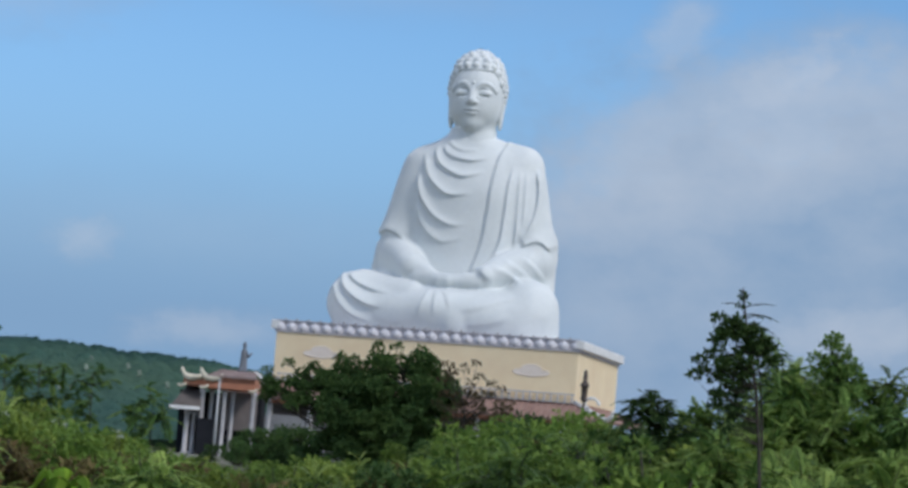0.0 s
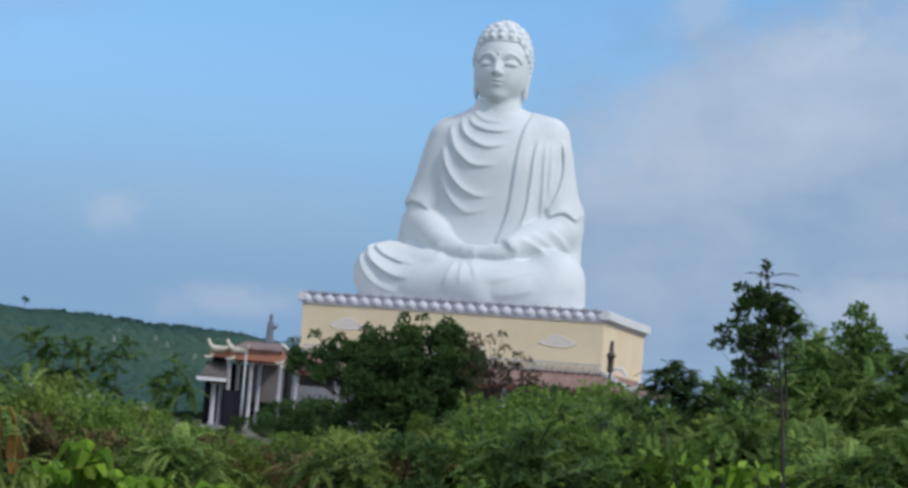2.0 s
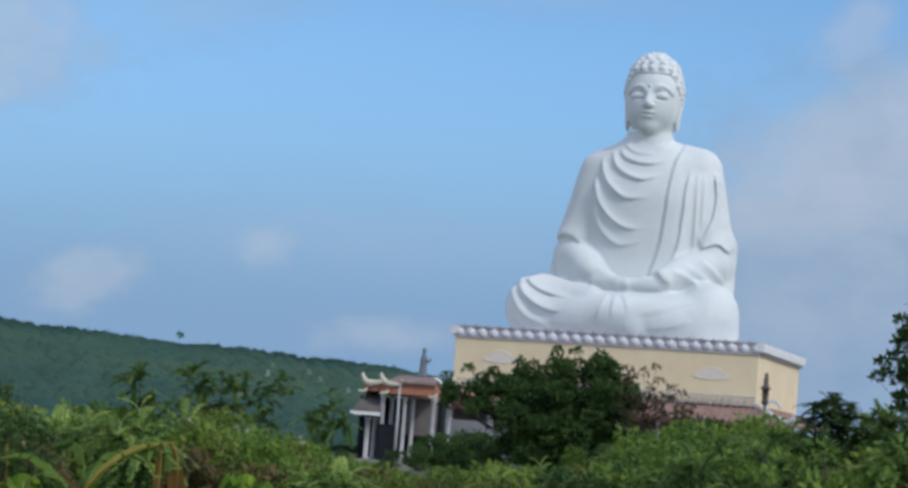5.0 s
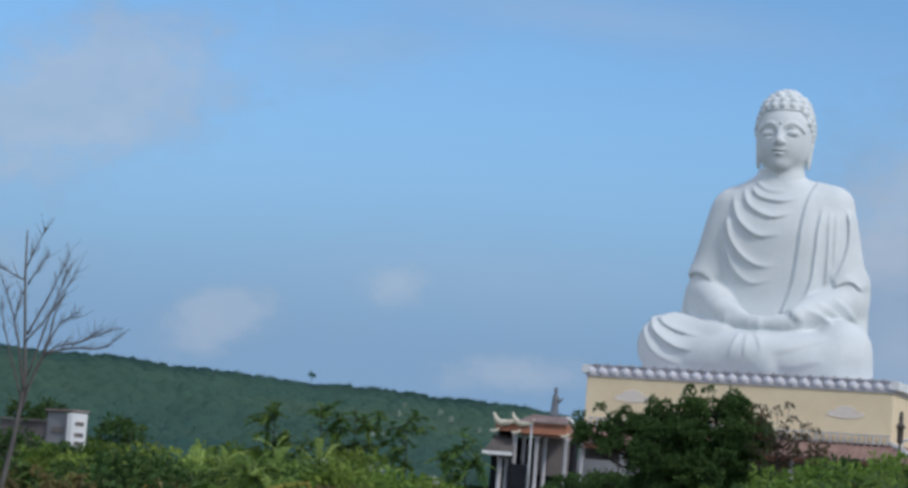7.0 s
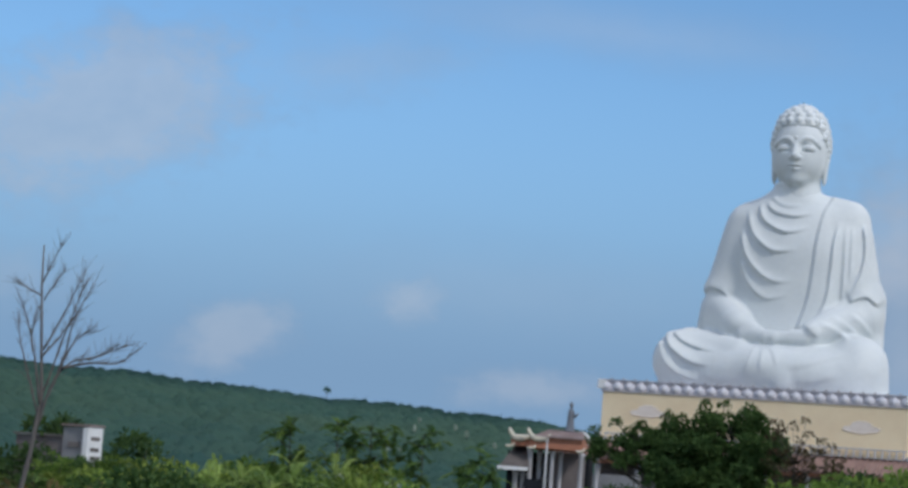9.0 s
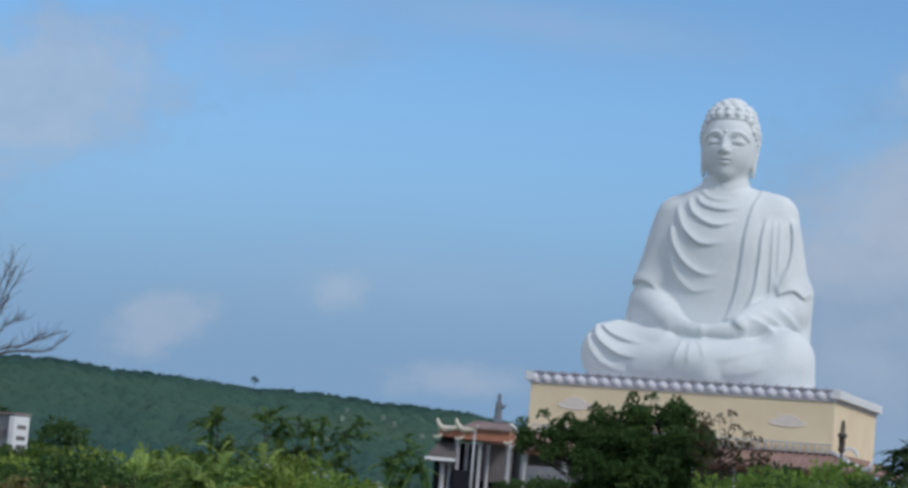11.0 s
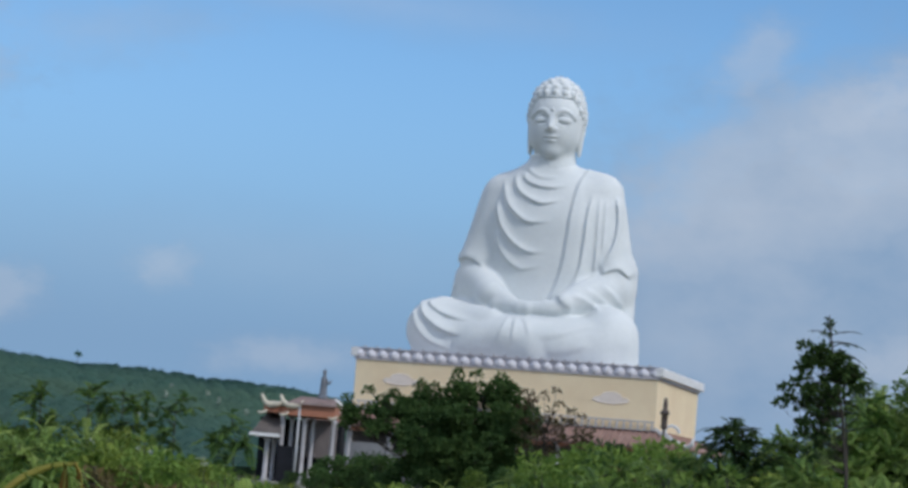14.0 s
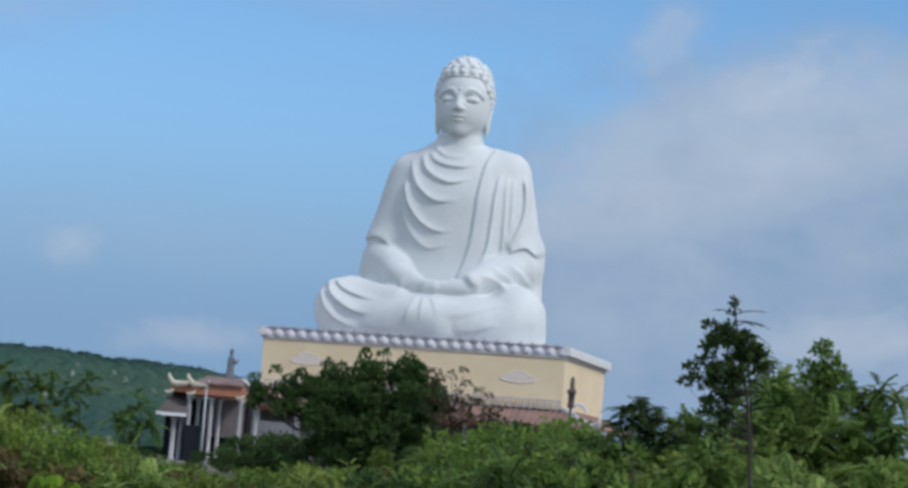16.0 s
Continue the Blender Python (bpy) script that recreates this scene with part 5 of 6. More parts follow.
leafy_tree("tree", "small tree with a dense pointed green crown", (10.05, 64, g60), [(0.1, 0, -0.1), (0.05, 0, 2), (0.0, 0, 4.6)],
           around([(-0.05, 0, 5.55, 0.28), (0, 0, 5.15, 0.45), (-0.25, 0, 4.85, 0.45), (0.35, 0, 4.85, 0.45), (0.0, 0, 4.3, 0.6), (0.6, 0, 4.4, 0.4)], 9, 1.0, 0.3, 0.5), 60, 0.13, LEAF_DEEP, r0=0.08)
feathery("tree", "small dark palm-like tree with spiky fronds", (5.25, 61, g60), [(0.25, 0, -0.1), (0.15, 0, 1.8), (0.02, 0, 3.4)], [(0, 0, 3.55, 1.0), (-0.25, 0, 3.6, 0.8), (0.25, 0, 3.5, 0.8), (-0.35, 0, 3.35, 0.9), (0.1, 0, 3.75, 0.6), (-0.1, 0, 3.3, 1.1), (0.3, 0, 3.2, 0.9), (0.6, 0, 3.1, 0.9), (0.1, 0, 2.9, 1.0), (-0.45, 0, 3.1, 1.0), (0.5, 0, 3.35, 0.8), (0.9, 0, 2.95, 0.9), (-0.3, 0, 2.8, 1.0), (0.6, 0, 2.7, 1.0)], 12, 0.72, LEAF_DARK, r0=0.05, leaflet=0.13, droop=0.45)
FRONDS = (LEAF_FROND, LEAF_MID, LEAF_DEEP)
SHRUB = "tall feathery green shrub with arching fronds"
for x, y, top, n in ((8.9, 57, 2.3, 10), (9.6, 57, 2.6, 11), (10.4, 57, 2.8, 12), (5.3, 49, 2.4, 10), (5.9, 49.5, 2.5, 10), (6.6, 47.5, 1.5, 8), (7.3, 48, 1.8, 9), (8.0, 47.5, 1.9, 9), (8.6, 48, 2.0, 9), (9.2, 53, 1.7, 9), (9.9, 53, 1.9, 9), (7.9, 52, 1.8, 10), (8.5, 51, 1.9, 10), (8.1, 56, 2.3, 11), (9.0, 50, 1.9, 10), (7.4, 50, 1.5, 9), (7.5, 55, 2.2, 10), (7.0, 57, 1.9, 9), (6.3, 57, 2.0, 9), (5.6, 56, 1.8, 9), (6.4, 53, 1.5, 8), (9.35, 64, 4.9, 14), (8.9, 63.5, 4.3, 13), (9.0, 66, 4.7, 14), (9.7, 67, 5.0, 15), (10.5, 66, 4.7, 15), (11.3, 66, 4.9, 15), (8.4, 65, 4.0, 13), (7.5, 66, 3.7, 13), (6.6, 66, 3.6, 13), (12.1, 67, 5.0, 14), (9.3, 63, 3.6, 13), (10.4, 63, 3.9, 14), (8.1, 62.5, 3.2, 12), (7.0, 62.5, 2.9, 12), (11.6, 63, 4.0, 13), (6.0, 64, 2.9, 11)):
    heads = [(rng.normal() * 0.32, rng.normal() * 0.3, top * rng.uniform(0.4, 0.98), rng.uniform(0.8, 1.15)) for _ in range(n)]
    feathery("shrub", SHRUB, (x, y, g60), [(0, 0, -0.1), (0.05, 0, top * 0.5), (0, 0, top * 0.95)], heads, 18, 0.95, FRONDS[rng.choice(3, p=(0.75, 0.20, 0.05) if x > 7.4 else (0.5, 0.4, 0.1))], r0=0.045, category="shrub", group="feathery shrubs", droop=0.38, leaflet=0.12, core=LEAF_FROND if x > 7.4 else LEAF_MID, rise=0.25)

# slender saplings with drooping sprays, standing up before the hill
for x, top, hs in ((-11.3, 4.0, ((-0.3, 3.4, 0.8), (0.1, 3.8, 0.8), (0.3, 3.0, 0.8), (-0.5, 2.7, 0.8))), (-9.75, 3.75, ((0.15, 3.5, 0.8), (0.0, 3.0, 0.9), (-0.35, 3.3, 0.6), (-0.3, 2.5, 0.8))),
                   (-7.95, 3.0, ((-0.1, 2.9, 0.9), (0.1, 2.6, 0.9), (0.0, 2.2, 1.0), (-0.3, 2.0, 0.8))), (-13.7, 3.8, ((-0.4, 3.2, 0.9), (0.0, 3.6, 0.9), (0.3, 3.0, 0.9), (0.6, 2.6, 0.8), (-0.2, 2.5, 0.9))),
                   (-12.3, 4.0, ((0.0, 3.8, 0.7), (0.4, 3.4, 0.7), (-0.2, 3.0, 0.8))), (-10.9, 3.2, ((0.2, 3.0, 0.8), (-0.2, 2.7, 0.8))), (-8.4, 2.9, ((0.0, 2.8, 0.8), (0.2, 2.4, 0.8)))):
    feathery("sapling", "slender sapling with drooping dark sprays", (x, 75, float(ground_height(x, 75))), [(0.1, 0, -0.1), (0.05, 0, top * 0.5), (0, 0, top * 0.97)], [(a + rng.normal() * 0.18, rng.normal() * 0.15, b + rng.normal() * 0.2, c * rng.uniform(0.55, 0.95)) for a, b, c in hs for _ in range(3)], 6, 0.8, LEAF_DEEP if x > -10 else LEAF_MID, r0=0.035, category="tree", group="saplings before the hill", leaflet=0.14)
feathery("sapling", "thin reddish sapling with sparse drooping sprays", (7.0, 59, g60), [(0.45, 0, -0.1), (0.3, 0, 1.2), (0.0, 0, 2.6), (-0.12, 0, 3.2)], [(-0.1, 0, 3.2, 0.7), (0.05, 0, 2.6, 0.7)], 7, 0.6, LEAF_FROND, r0=0.035)

# thin flowering shrubs with pale heads above the thicket, and reddish dry sprigs
def sprig(label, x, y, top, mat, heads, size, group):
    g0 = float(ground_height(x, y))
    t = thing("sprig", label, "plant", (x, y, g0), group=group)
    tips = [(rng.normal() * 0.28, rng.normal() * 0.2, (top - g0) * rng.uniform(0.82, 1.0)) for _ in range(heads)]
    part("stem", limbs_mesh("stem", [(bow((rng.normal() * 0.05, 0, -0.1), p), 0.018, 0.006) for p in tips], BARK), BARK, t)
    v, q = clump_leaves([(*p, size) for p in tips], 16, size * 1.1)
    tagged(part("flower_heads" if mat is BLOSSOM else "dry_leaves", fast_mesh("heads", v, q, mat), mat, t), kind="stuff")


for x, y, top in ((-9.48, 58, 2.28), (-8.62, 58, 2.27), (-8.25, 58, 2.12), (-8.05, 57.5, 2.05), (-6.65, 58, 2.2), (-8.1, 56, 1.8)):
    sprig("thin shrub with small pale flower heads", x, y, top, BLOSSOM, 2, 0.06, "flowering shrubs of the thicket")
for x, y, top in ((-5.6, 48, 1.35), (-6.3, 47, 1.2), (-4.9, 49, 1.3), (-7.6, 50, 1.5), (-12.3, 47, 1.3), (-10.7, 46, 1.25)):
    sprig("dry reddish-brown sprig among green bushes", x, y, top, LEAF_DRY, 7, 0.17, "dry sprigs of the thicket")

# bare tree: a leaning trunk, an upright leader, a fan of boughs to one side
bare = thing("bare_tree", "leafless grey tree with fanned upright branches", "tree", (-17.1, 60, float(ground_height(-17.1, 60))))
part("trunk", limbs_mesh("trunk", [([(-0.45, 0, -0.1), (-0.28, 0, 1.2), (-0.1, 0, 2.3), (0.04, 0, 3.6), (-0.06, 0, 4.6), (-0.2, 0, 6.2), (-0.24, 0, 7.2)], 0.075, 0.018)], GREYBARK), GREYBARK, bare)
BOUGHS = (((0.02, 3.4), (-0.22, 4.5), (-0.45, 5.3), (-0.7, 5.9)), ((0.0, 3.1), (-0.5, 4.6), (-0.72, 5.35)), ((-0.35, 5.0), (-0.22, 5.7)), ((-0.2, 6.0), (-0.78, 6.25)), ((-0.2, 6.3), (0.22, 7.25)), ((-0.12, 5.9), (0.34, 6.65)),
          ((-0.03, 4.7), (0.5, 5.8), (0.84, 6.65)), ((0.04, 3.6), (0.58, 5.5), (0.92, 6.45)), ((-0.1, 2.6), (0.45, 4.4), (0.66, 5.4), (1.1, 6.4)), ((-0.05, 4.5), (0.45, 5.15), (0.62, 5.5)), ((0.3, 3.9), (0.75, 5.0), (1.3, 5.22)),
          ((-0.05, 3.0), (0.5, 4.3), (1.24, 4.6), (1.83, 4.95)), ((1.1, 4.52), (2.05, 4.94)), ((0.45, 4.27), (1.1, 4.45), (1.8, 4.5), (2.3, 4.88)))
for ctrl in BOUGHS:
    path = [(x, rng.normal() * 0.05, z) for x, z in strand(ctrl, 4)]
    thick = 0.013 + 0.007 * len(ctrl)
    paths = [(path, thick * 0.85, 0.007)]
    run = unit(np.array(path[-1]) - np.array(path[0]))
    for _ in range(9 + 6 * len(ctrl)):
        i = rng.integers(2, len(path))
        p = np.array(path[i]) + (np.array(path[i - 1]) - np.array(path[i])) * rng.random()
        e = p + rng.uniform(0.15, 0.5) * unit(run + np.array((0, 0, 0.3)) + rng.normal(size=3) * np.array((0.6, 0.4, 0.3)))
        paths.append((bow(tuple(p), tuple(e), 0.1, 4), 0.007, 0.003))
    part("branch", limbs_mesh("branch", paths, GREYBARK), GREYBARK, bare)


# bushes: a few kinds built once, then set out in rows from near to far
def bush(label, mat, kind, seed_shift):
    t = thing("bush", label, "bush", (0, -60 - seed_shift, 0), group="bushes of the thicket")
    cl = []
    for _ in range(26):
        a, h = rng.uniform(0, math.tau), rng.uniform(0.25, 2.15)
        r = 1.25 * math.sqrt(max(0.05, 1 - (h / 2.6) ** 2)) * rng.uniform(0.3, 1)
        cl.append((r * math.cos(a), r * math.sin(a), h, rng.uniform(0.28, 0.5)))
    if kind == "twiggy":
        cl = [(x * 0.9, y * 0.9, h * 0.8, r) for x, y, h, r in cl]
        cl += [(rng.normal() * 0.7, rng.normal() * 0.5, rng.uniform(1.7, 2.45), rng.uniform(0.12, 0.22)) for _ in range(12)]
    stems = [(bow((rng.normal() * 0.12, rng.normal() * 0.12, -0.15), c[:3]), 0.04, 0.012) for c in cl[::2]]
    part("woody_stem", limbs_mesh("woody_stem", stems, BARK), BARK, t)
    v, q = clump_leaves(cl, 72 if kind != "broad" else 50, 0.19 if kind != "broad" else 0.23)
    part("foliage", fast_mesh("foliage", v, q, mat), mat, t)
    return t


rng = np.random.default_rng(23)
KINDS = [bush("dense green bush in the thicket", LEAF_MID, "dense", 0), bush("yellow-green bush in the thicket", LEAF_BRIGHT, "dense", 4), bush("dark green bush in the thicket", LEAF_DARK, "dense", 8),
         bush("twiggy green bush with open shoots", LEAF_MID, "twiggy", 12), bush("broad-leaved bright green bush", LEAF_BRIGHT, "broad", 16), bush("twiggy yellow-green bush with open shoots", LEAF_BRIGHT, "twiggy", 20)]
LOW = KINDS[2]
DRY = bush("half-dry brownish bush in the thicket", LEAF_DRY, "twiggy", 24)
AZ = (-0.34, -0.30, -0.27, -0.23, -0.19, -0.16, -0.13, -0.105, -0.09, -0.075, -0.05, -0.03, 0.0, 0.025, 0.04, 0.06, 0.07, 0.09, 0.11, 0.14, 0.20)
TOP = (0.004, 0.004, 0.005, 0.011, 0.016, 0.016, 0.012, 0.0, -0.006, -0.005, 0.0, 0.002, 0.008, 0.02, 0.027, 0.026, 0.026, 0.027, 0.024, 0.024, 0.024)
HOUSE_SIDE = (0.22, 0.08, 0.26, 0.26, 0.04, 0.14)
for dist, gap, share in ((46, 1.5, 0.75), (54, 1.7, 0.8), (66, 2.0, 0.95), (82, 2.4, 1.0), (104, 2.8, 1.0), (128, 3.0, 0.95), (152, 3.2, 0.85)):
    x = -0.33 * dist
    while x < 0.20 * dist:
        az = x / dist
        top = float(np.interp(az, AZ, TOP))
        if dist < 60 and az > 0.085:
            top = -0.004
        g = float(ground_height(x, dist))
        lim = (top * (share if top > 0 else 1.0) * rng.uniform(0.4, 1.08)) * dist + EYE - g
        s = max(lim, 0.5) / 2.45
        yy = dist + rng.uniform(-0.12, 0.12) * dist
        w = min(max(s, 0.62), 1.5)
        if rng.random() < (0.13 if az < -0.2 else 0.03):
            kind = DRY
        else:
            kind = KINDS[rng.choice(6, p=(0.28, 0.26, 0.10, 0.14, 0.10, 0.12) if az > 0.085 else (0.38, 0.0, 0.42, 0.20, 0.0, 0.0) if az > -0.02 else (0.24, 0.28, 0.06, 0.14, 0.14, 0.14) if (dist < 60 and az > -0.2) else HOUSE_SIDE if az < -0.2 else (0.27, 0.22, 0.13, 0.16, 0.08, 0.14))]
        if kind is DRY:
            s, w = s * 0.8, w * 0.7
        copy_thing(kind, pose(x, yy, float(ground_height(x, yy)), 0, 0, rng.uniform(0, 360)) @ Matrix.Diagonal((w, w, s, 1)))
        x += gap * rng.uniform(0.75, 1.5) * max(w, 0.75)
# bushes round the small house
for x, y, s, k in ((-32.9, 124, 0.9, 3), (-33.6, 125.5, 1.0, 2), (-31.9, 122, 1.0, 2), (-34.3, 124, 0.95, 3), (-30.6, 122, 1.0, 0), (-35.9, 126, 1.2, 2), (-32.4, 134, 1.7, 2), (-37.2, 133, 1.9, 2)):
    copy_thing(KINDS[k], pose(x, y, float(ground_height(x, y)), 0, 0, rng.uniform(0, 360)) @ Matrix.Diagonal((s, s, s, 1)))
# dark undergrowth at the pavilion's and the big tree's feet
for x, y, s in ((-13.35, 187, 0.9), (-12.2, 186, 1.2), (-11.2, 187, 0.95), (-10.3, 189, 1.05), (-9.2, 188, 0.8), (-13.0, 182, 0.75), (-6.8, 171, 0.95), (-0.6, 171, 1.0), (-9.4, 172, 0.6), (-7.6, 171, 0.8), (-15.0, 183, 0.6), (-18.8, 186, 0.55), (-10.9, 184, 1.25), (-9.6, 185, 1.4), (-8.4, 184, 1.35)):
    copy_thing(LOW, pose(x, y, float(ground_height(x, y)), 0, 0, rng.uniform(0, 360)) @ Matrix.Diagonal((s, s, s, 1)))
for k, (x, y, s) in enumerate(((-1.6, 158, 0.95), (0.4, 157, 1.15), (2.2, 158, 1.3), (4.0, 158, 1.4), (1.2, 150, 1.0), (3.2, 150, 1.2), (5.2, 154, 1.8), (6.6, 155, 2.05), (8.2, 155, 1.85), (9.7, 155, 2.1), (11.2, 156, 1.9), (12.6, 156, 1.75), (4.2, 152, 1.5))):
    copy_thing(KINDS[(0, 2, 3)[k % 3]], pose(x, y, float(ground_height(x, y)), 0, 0, rng.uniform(0, 360)) @ Matrix.Diagonal((s, s, s, 1)))
for x, y, s in ((6.6, 90, 1.45), (7.5, 91, 1.55), (8.3, 92, 1.5)):
    copy_thing(LOW, pose(x, y, float(ground_height(x, y)), 0, 0, rng.uniform(0, 360)) @ Matrix.Diagonal((s, s, s, 1)))
# feathery shrubs among the bushes
FEATHERS = []
for mat, lab in ((LEAF_FROND, "feathery green shrub in the thicket"), (LEAF_BRIGHT, "feathery yellow-green shrub in the thicket"), (LEAF_DRY, "half-dry feathery shrub in the thicket"), (LEAF_DEEP, "feathery deep green shrub in the thicket")):
    heads = [(rng.normal() * 0.5, rng.normal() * 0.4, 2.0 * rng.uniform(0.35, 1.0), rng.uniform(0.8, 1.2)) for _ in range(11)]
    # dark core leaves paint the shaded hollows behind the fronds
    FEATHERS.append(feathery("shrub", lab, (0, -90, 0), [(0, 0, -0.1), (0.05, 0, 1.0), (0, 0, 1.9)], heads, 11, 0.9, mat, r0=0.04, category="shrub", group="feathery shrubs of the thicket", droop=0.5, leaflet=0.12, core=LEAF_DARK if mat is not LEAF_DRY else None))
for dist in (43, 50, 60, 72):
    x = -0.31 * dist
    while x < 0.075 * dist:
        top = float(np.interp(x / dist, AZ, TOP))
        y = dist * rng.uniform(0.95, 1.05)
        g = float(ground_height(x, y))
        s = min(max((top * rng.uniform(0.5, 1.05) - (0.003 if dist < 55 else 0)) * dist + EYE - g, 0.7) / 2.3, 1.35)
        k = FEATHERS[rng.choice(4, p=(0.46, 0.06, 0.06, 0.42) if x / dist > -0.03 else (0.36, 0.26, 0.17, 0.21))]
        copy_thing(k, pose(x, y, g, 0, 0, rng.uniform(0, 360)) @ Matrix.Diagonal((max(s, 0.7), max(s, 0.7), s, 1)))
        x += rng.uniform(1.6, 3.6)
for k in (*KINDS, DRY, *FEATHERS):
    for ch in list(k.children):
        bpy.data.objects.remove(ch)
    bpy.data.objects.remove(k)

# banana plants: long blades with a midrib, drooping halves and torn edges
def banana_leaf(ctrl, width, mat, parent, label="", sag=0.45, tears=3, n=16):
    c = bent(ctrl, n)
    tang = unit(np.gradient(c, axis=0))
    side = unit(np.cross(tang, np.array((0.05, 0.08, 1.0))))
    up = np.cross(side, tang)
    wid = width * np.sin(np.pi * np.clip(0.06 + 0.9 * np.linspace(0, 1, n), 0, 1)) ** 0.6
    bm = bmesh.new()
    torn = set(rng.choice(np.arange(3, n - 2), tears, replace=False).tolist())
    for sg in (-1, 1):
        prev = None
        for k in range(n):
            def rib(gap):
                o = c[k] + tang[k] * gap
                inner = o + up[k] * 0.004
                mid_ = o + side[k] * sg * wid[k] * 0.5 - up[k] * wid[k] * sag * 0.25
                out_ = o + side[k] * sg * wid[k] - up[k] * wid[k] * sag * rng.uniform(0.9, 1.15)
                return [bm.verts.new(p) for p in (inner, mid_, out_)]
            here = rib(-0.012 if k in torn else 0.0)
            if prev:
                for a in range(2):
                    bm.faces.new((prev[a], prev[a + 1], here[a + 1], here[a]))
            prev = rib(0.03) if k in torn else here
    bmesh.ops.solidify(bm, geom=bm.faces[:], thickness=0.006)
    blade = part("leaf", bm, mat, parent, label)
    part("midrib", tube(bmesh.new(), [tuple(p) for p in c[::3]], [0.022 - 0.003 * k for k in range(len(c[::3]))], 6), PALM_LEAF if mat is not BANANA else BANANA, blade)
    return blade


gb = float(ground_height(-7.0, 36))
banana = thing("banana_plant", "banana plant with one yellowing bent leaf and dry rags", "plant", (-7.0, 36, gb))
part("stem", tube(bmesh.new(), [(-0.35, 0, -0.1), (-0.34, 0, 0.3), (-0.3, 0, 0.75 - gb)], [0.12, 0.1, 0.07], 10), BANANA, banana)
B = lambda *pts: [(x + 7.0, y, z - gb) for x, y, z in pts]
banana_leaf(B((-7.32, 0, 0.75), (-6.95, 0, 1.45), (-6.5, 0, 1.62), (-6.02, 0, 1.62)), 0.08, PALM_LEAF, banana, "yellowing arched leaf", 0.9)
banana_leaf(B((-6.08, 0, 1.62), (-5.92, 0.02, 1.5), (-5.92, 0.02, 1.2), (-5.95, 0.02, 0.7)), 0.17, DRYBLADE, banana, "dry orange-brown hanging leaf", 0.2, 4)
banana_leaf(B((-6.2, 0.02, 1.58), (-6.18, 0.03, 1.3), (-6.2, 0.03, 0.9), (-6.22, 0.03, 0.6)), 0.08, DRYBLADE, banana, "dry brown hanging leaf", 0.2, 2)
banana_leaf(B((-7.3, 0.05, 0.8), (-7.2, 0.1, 1.5), (-7.45, 0.15, 1.68), (-7.85, 0.2, 1.38)), 0.17, BANANA, banana)
banana_leaf(B((-7.36, 0.05, 0.7), (-7.7, 0.1, 1.2), (-8.1, 0.15, 1.45), (-8.5, 0.15, 1.2)), 0.18, BANANA, banana)
banana_leaf(B((-7.3, 0.1, 0.7), (-7.2, 0.5, 1.5), (-6.9, 0.9, 1.6), (-6.6, 1.2, 1.3)), 0.17, BANANA, banana)
banana_leaf(B((-7.36, 0, 0.6), (-7.5, -0.2, 1.1), (-7.75, -0.3, 1.2), (-8.0, -0.35, 0.9)), 0.16, BANANA, banana)
banana_leaf(B((-8.42, 0.3, 0.4), (-8.43, 0.3, 0.9), (-8.43, 0.32, 1.2), (-8.46, 0.35, 1.42)), 0.10, DRYBLADE, banana, "pale dry upright leaf", 0.2)


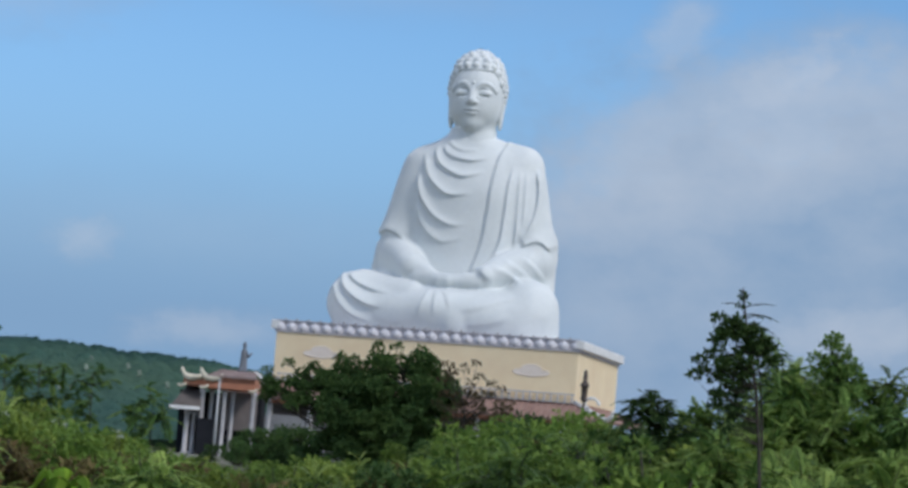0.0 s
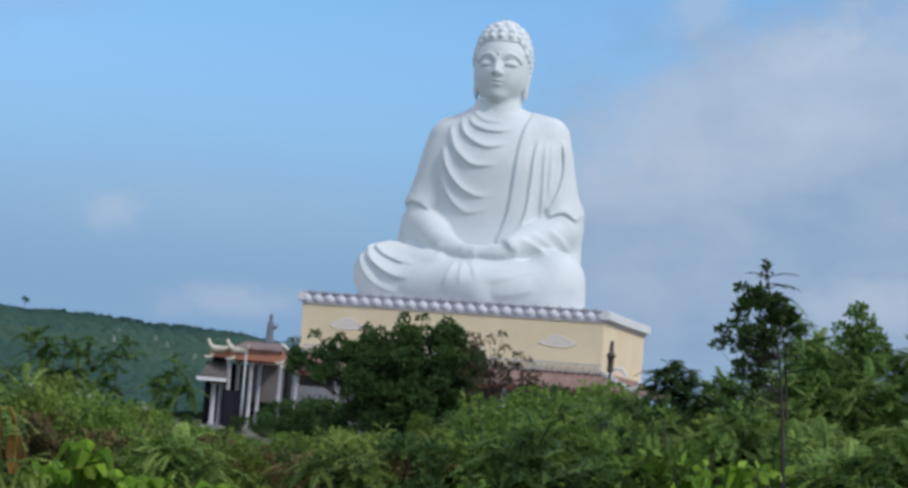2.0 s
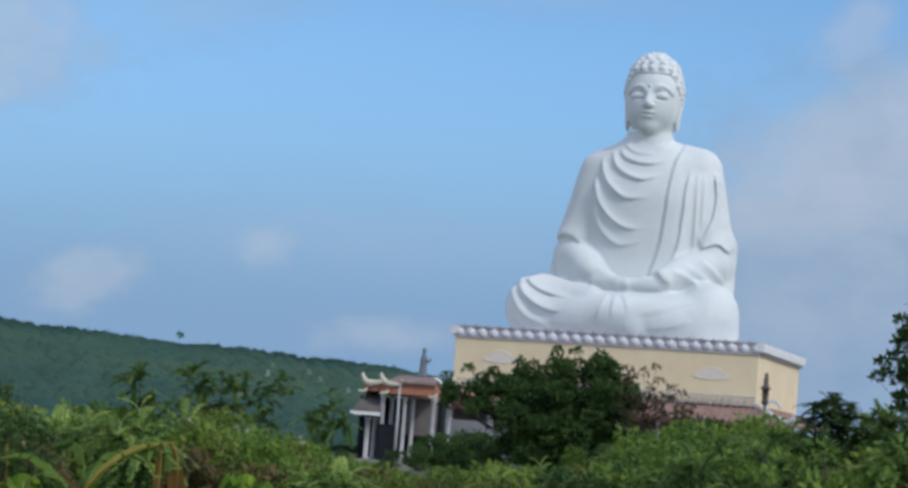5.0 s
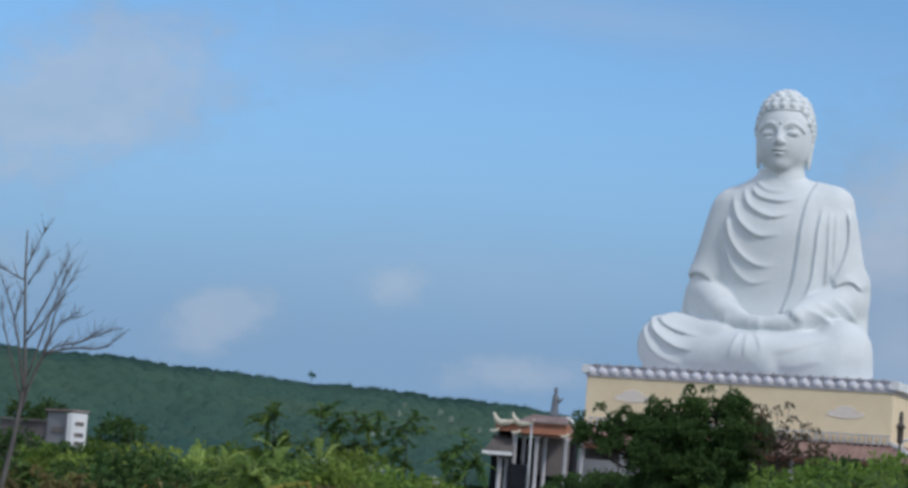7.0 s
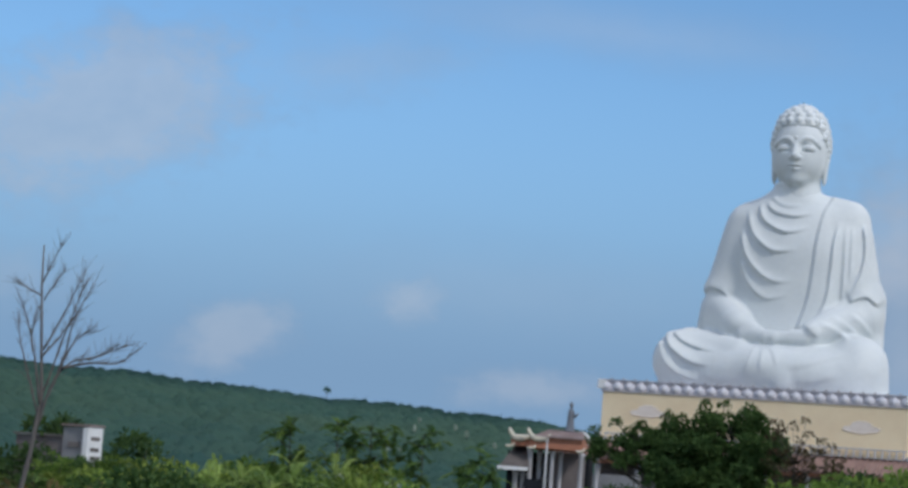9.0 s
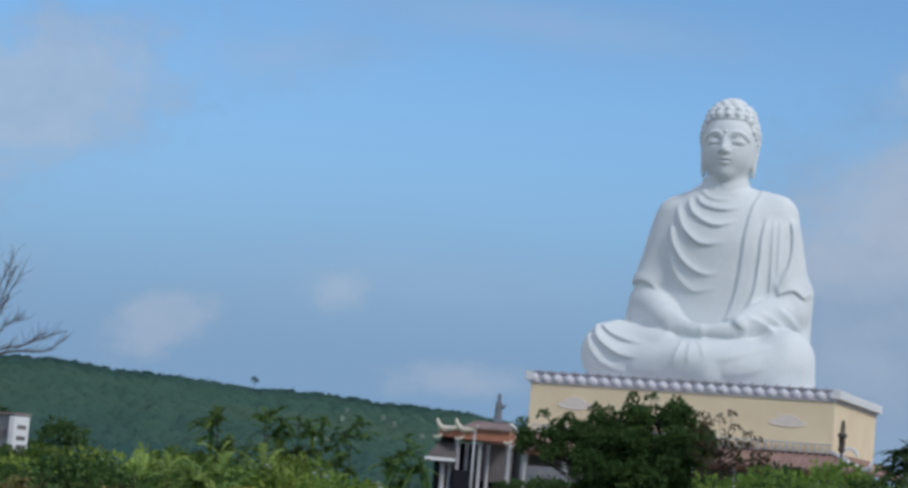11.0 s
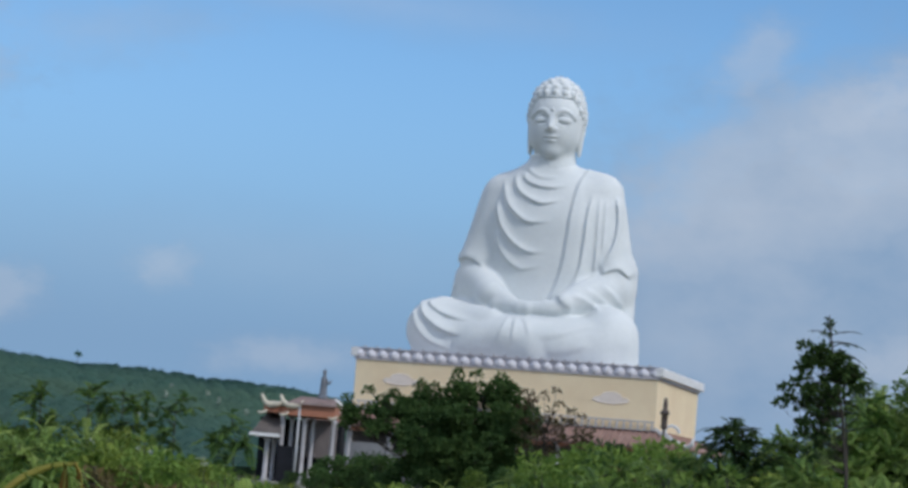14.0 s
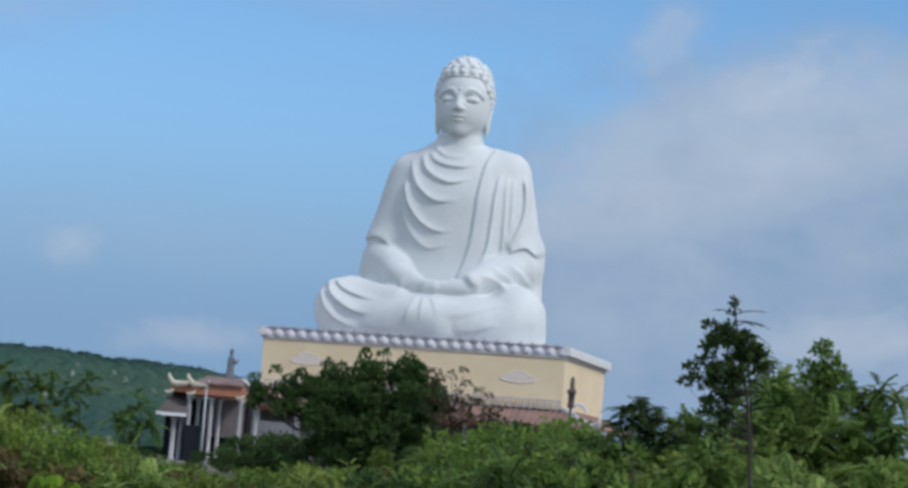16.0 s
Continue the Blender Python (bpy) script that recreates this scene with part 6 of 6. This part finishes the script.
def leaf_clump(x, y, top, n, spread, length, width):
    """A clump of broad bright leaves arching from one root."""
    g = float(ground_height(x, y))
    t = thing("broad_leaved_plant", "clump of broad bright green arching leaves", "plant", (x, y, g), group="broad-leaved plants at the near edge")
    part("stem", tube(bmesh.new(), [(0, 0, -0.08), (0.01, 0, 0.15), (0, 0, 0.3)], [0.05, 0.045, 0.03], 8), BANANA, t)
    for k in range(n):
        a = math.tau * k / n + rng.normal() * 0.25
        h, r = (top - g) * rng.uniform(0.55, 1.0), spread * rng.uniform(0.6, 1.1)
        dx, dy = math.cos(a), math.sin(a)
        banana_leaf([(dx * 0.03, dy * 0.03, 0.15), (dx * r * 0.4, dy * r * 0.4, h * 1.15), (dx * r * 0.9, dy * r * 0.9, h * 1.1), (dx * (r + length * 0.3), dy * (r + length * 0.3), h * 0.72)], width * rng.uniform(0.8, 1.15), LEAF_LIME, t, "", 0.5, 1, 10)


for x, y, top, n in ((-4.9, 36, 1.33, 13), (-4.55, 36.4, 1.05, 9), (-5.3, 37, 0.95, 9), (4.3, 42, 1.65, 10), (4.85, 42.6, 1.75, 10), (-8.8, 39, 1.05, 9), (-3.5, 41, 0.8, 8), (-4.55, 41.3, 0.75, 8)):
    leaf_clump(x, y, top, n, 0.34, 0.35, 0.17)

# broad-leaved bright weeds at the near edge
for x, y, top in ((-6.55, 43.5, 0.75), (3.8, 42.3, 1.75), (3.4, 42.6, 1.5), (-10.4, 40, 0.9), (0.9, 42, 0.9), (2.2, 42, 1.0), (5.35, 43, 1.6)):
    g = float(ground_height(x, y))
    weed = thing("weed", "bright broad-leaved weed at the thicket's edge", "plant", (x, y, g), group="weeds at the near edge")
    m = 110
    stem_at = rng.normal(size=(m, 3)) * np.array((0.38, 0.3, 0))
    stem_at[:, 2] = rng.uniform(0.15, 1.0, m) * (top - g)
    v, q = leaf_quads(stem_at, rng.normal(size=(m, 3)) * np.array((1, 1, 0.4)) + np.array((0, 0, 0.25)), rng.uniform(0.16, 0.32, m), rng.uniform(0.1, 0.2, m))
    tagged(part("leafage", fast_mesh("leafage", v, q, LEAF_LIME), LEAF_LIME, weed), kind="stuff")
    part("stem", limbs_mesh("stem", [(bow((rng.normal() * 0.06, rng.normal() * 0.06, -0.05), tuple(c)), 0.012, 0.006) for c in stem_at[::3]], BARK), BARK, weed)

# rank grass along the near edge of the thicket
n = 5000
ga = rng.uniform(-0.33, 0.2, n)
gd = rng.uniform(34, 62, n)
gx_, gy_ = ga * gd, gd
at = np.stack([gx_, gy_, ground_height(gx_, gy_) - 0.02], 1)
way = rng.normal(size=(n, 3)) * 0.25 + np.array((0, 0, 1))
ln = rng.uniform(0.35, 0.8, n)
v, q = leaf_quads(at, way, ln, 0.035)
tagged(new("grass", fast_mesh("grass", v, q, LEAF_BRIGHT)), "tall rank grass among the bushes", "grass", kind="stuff")
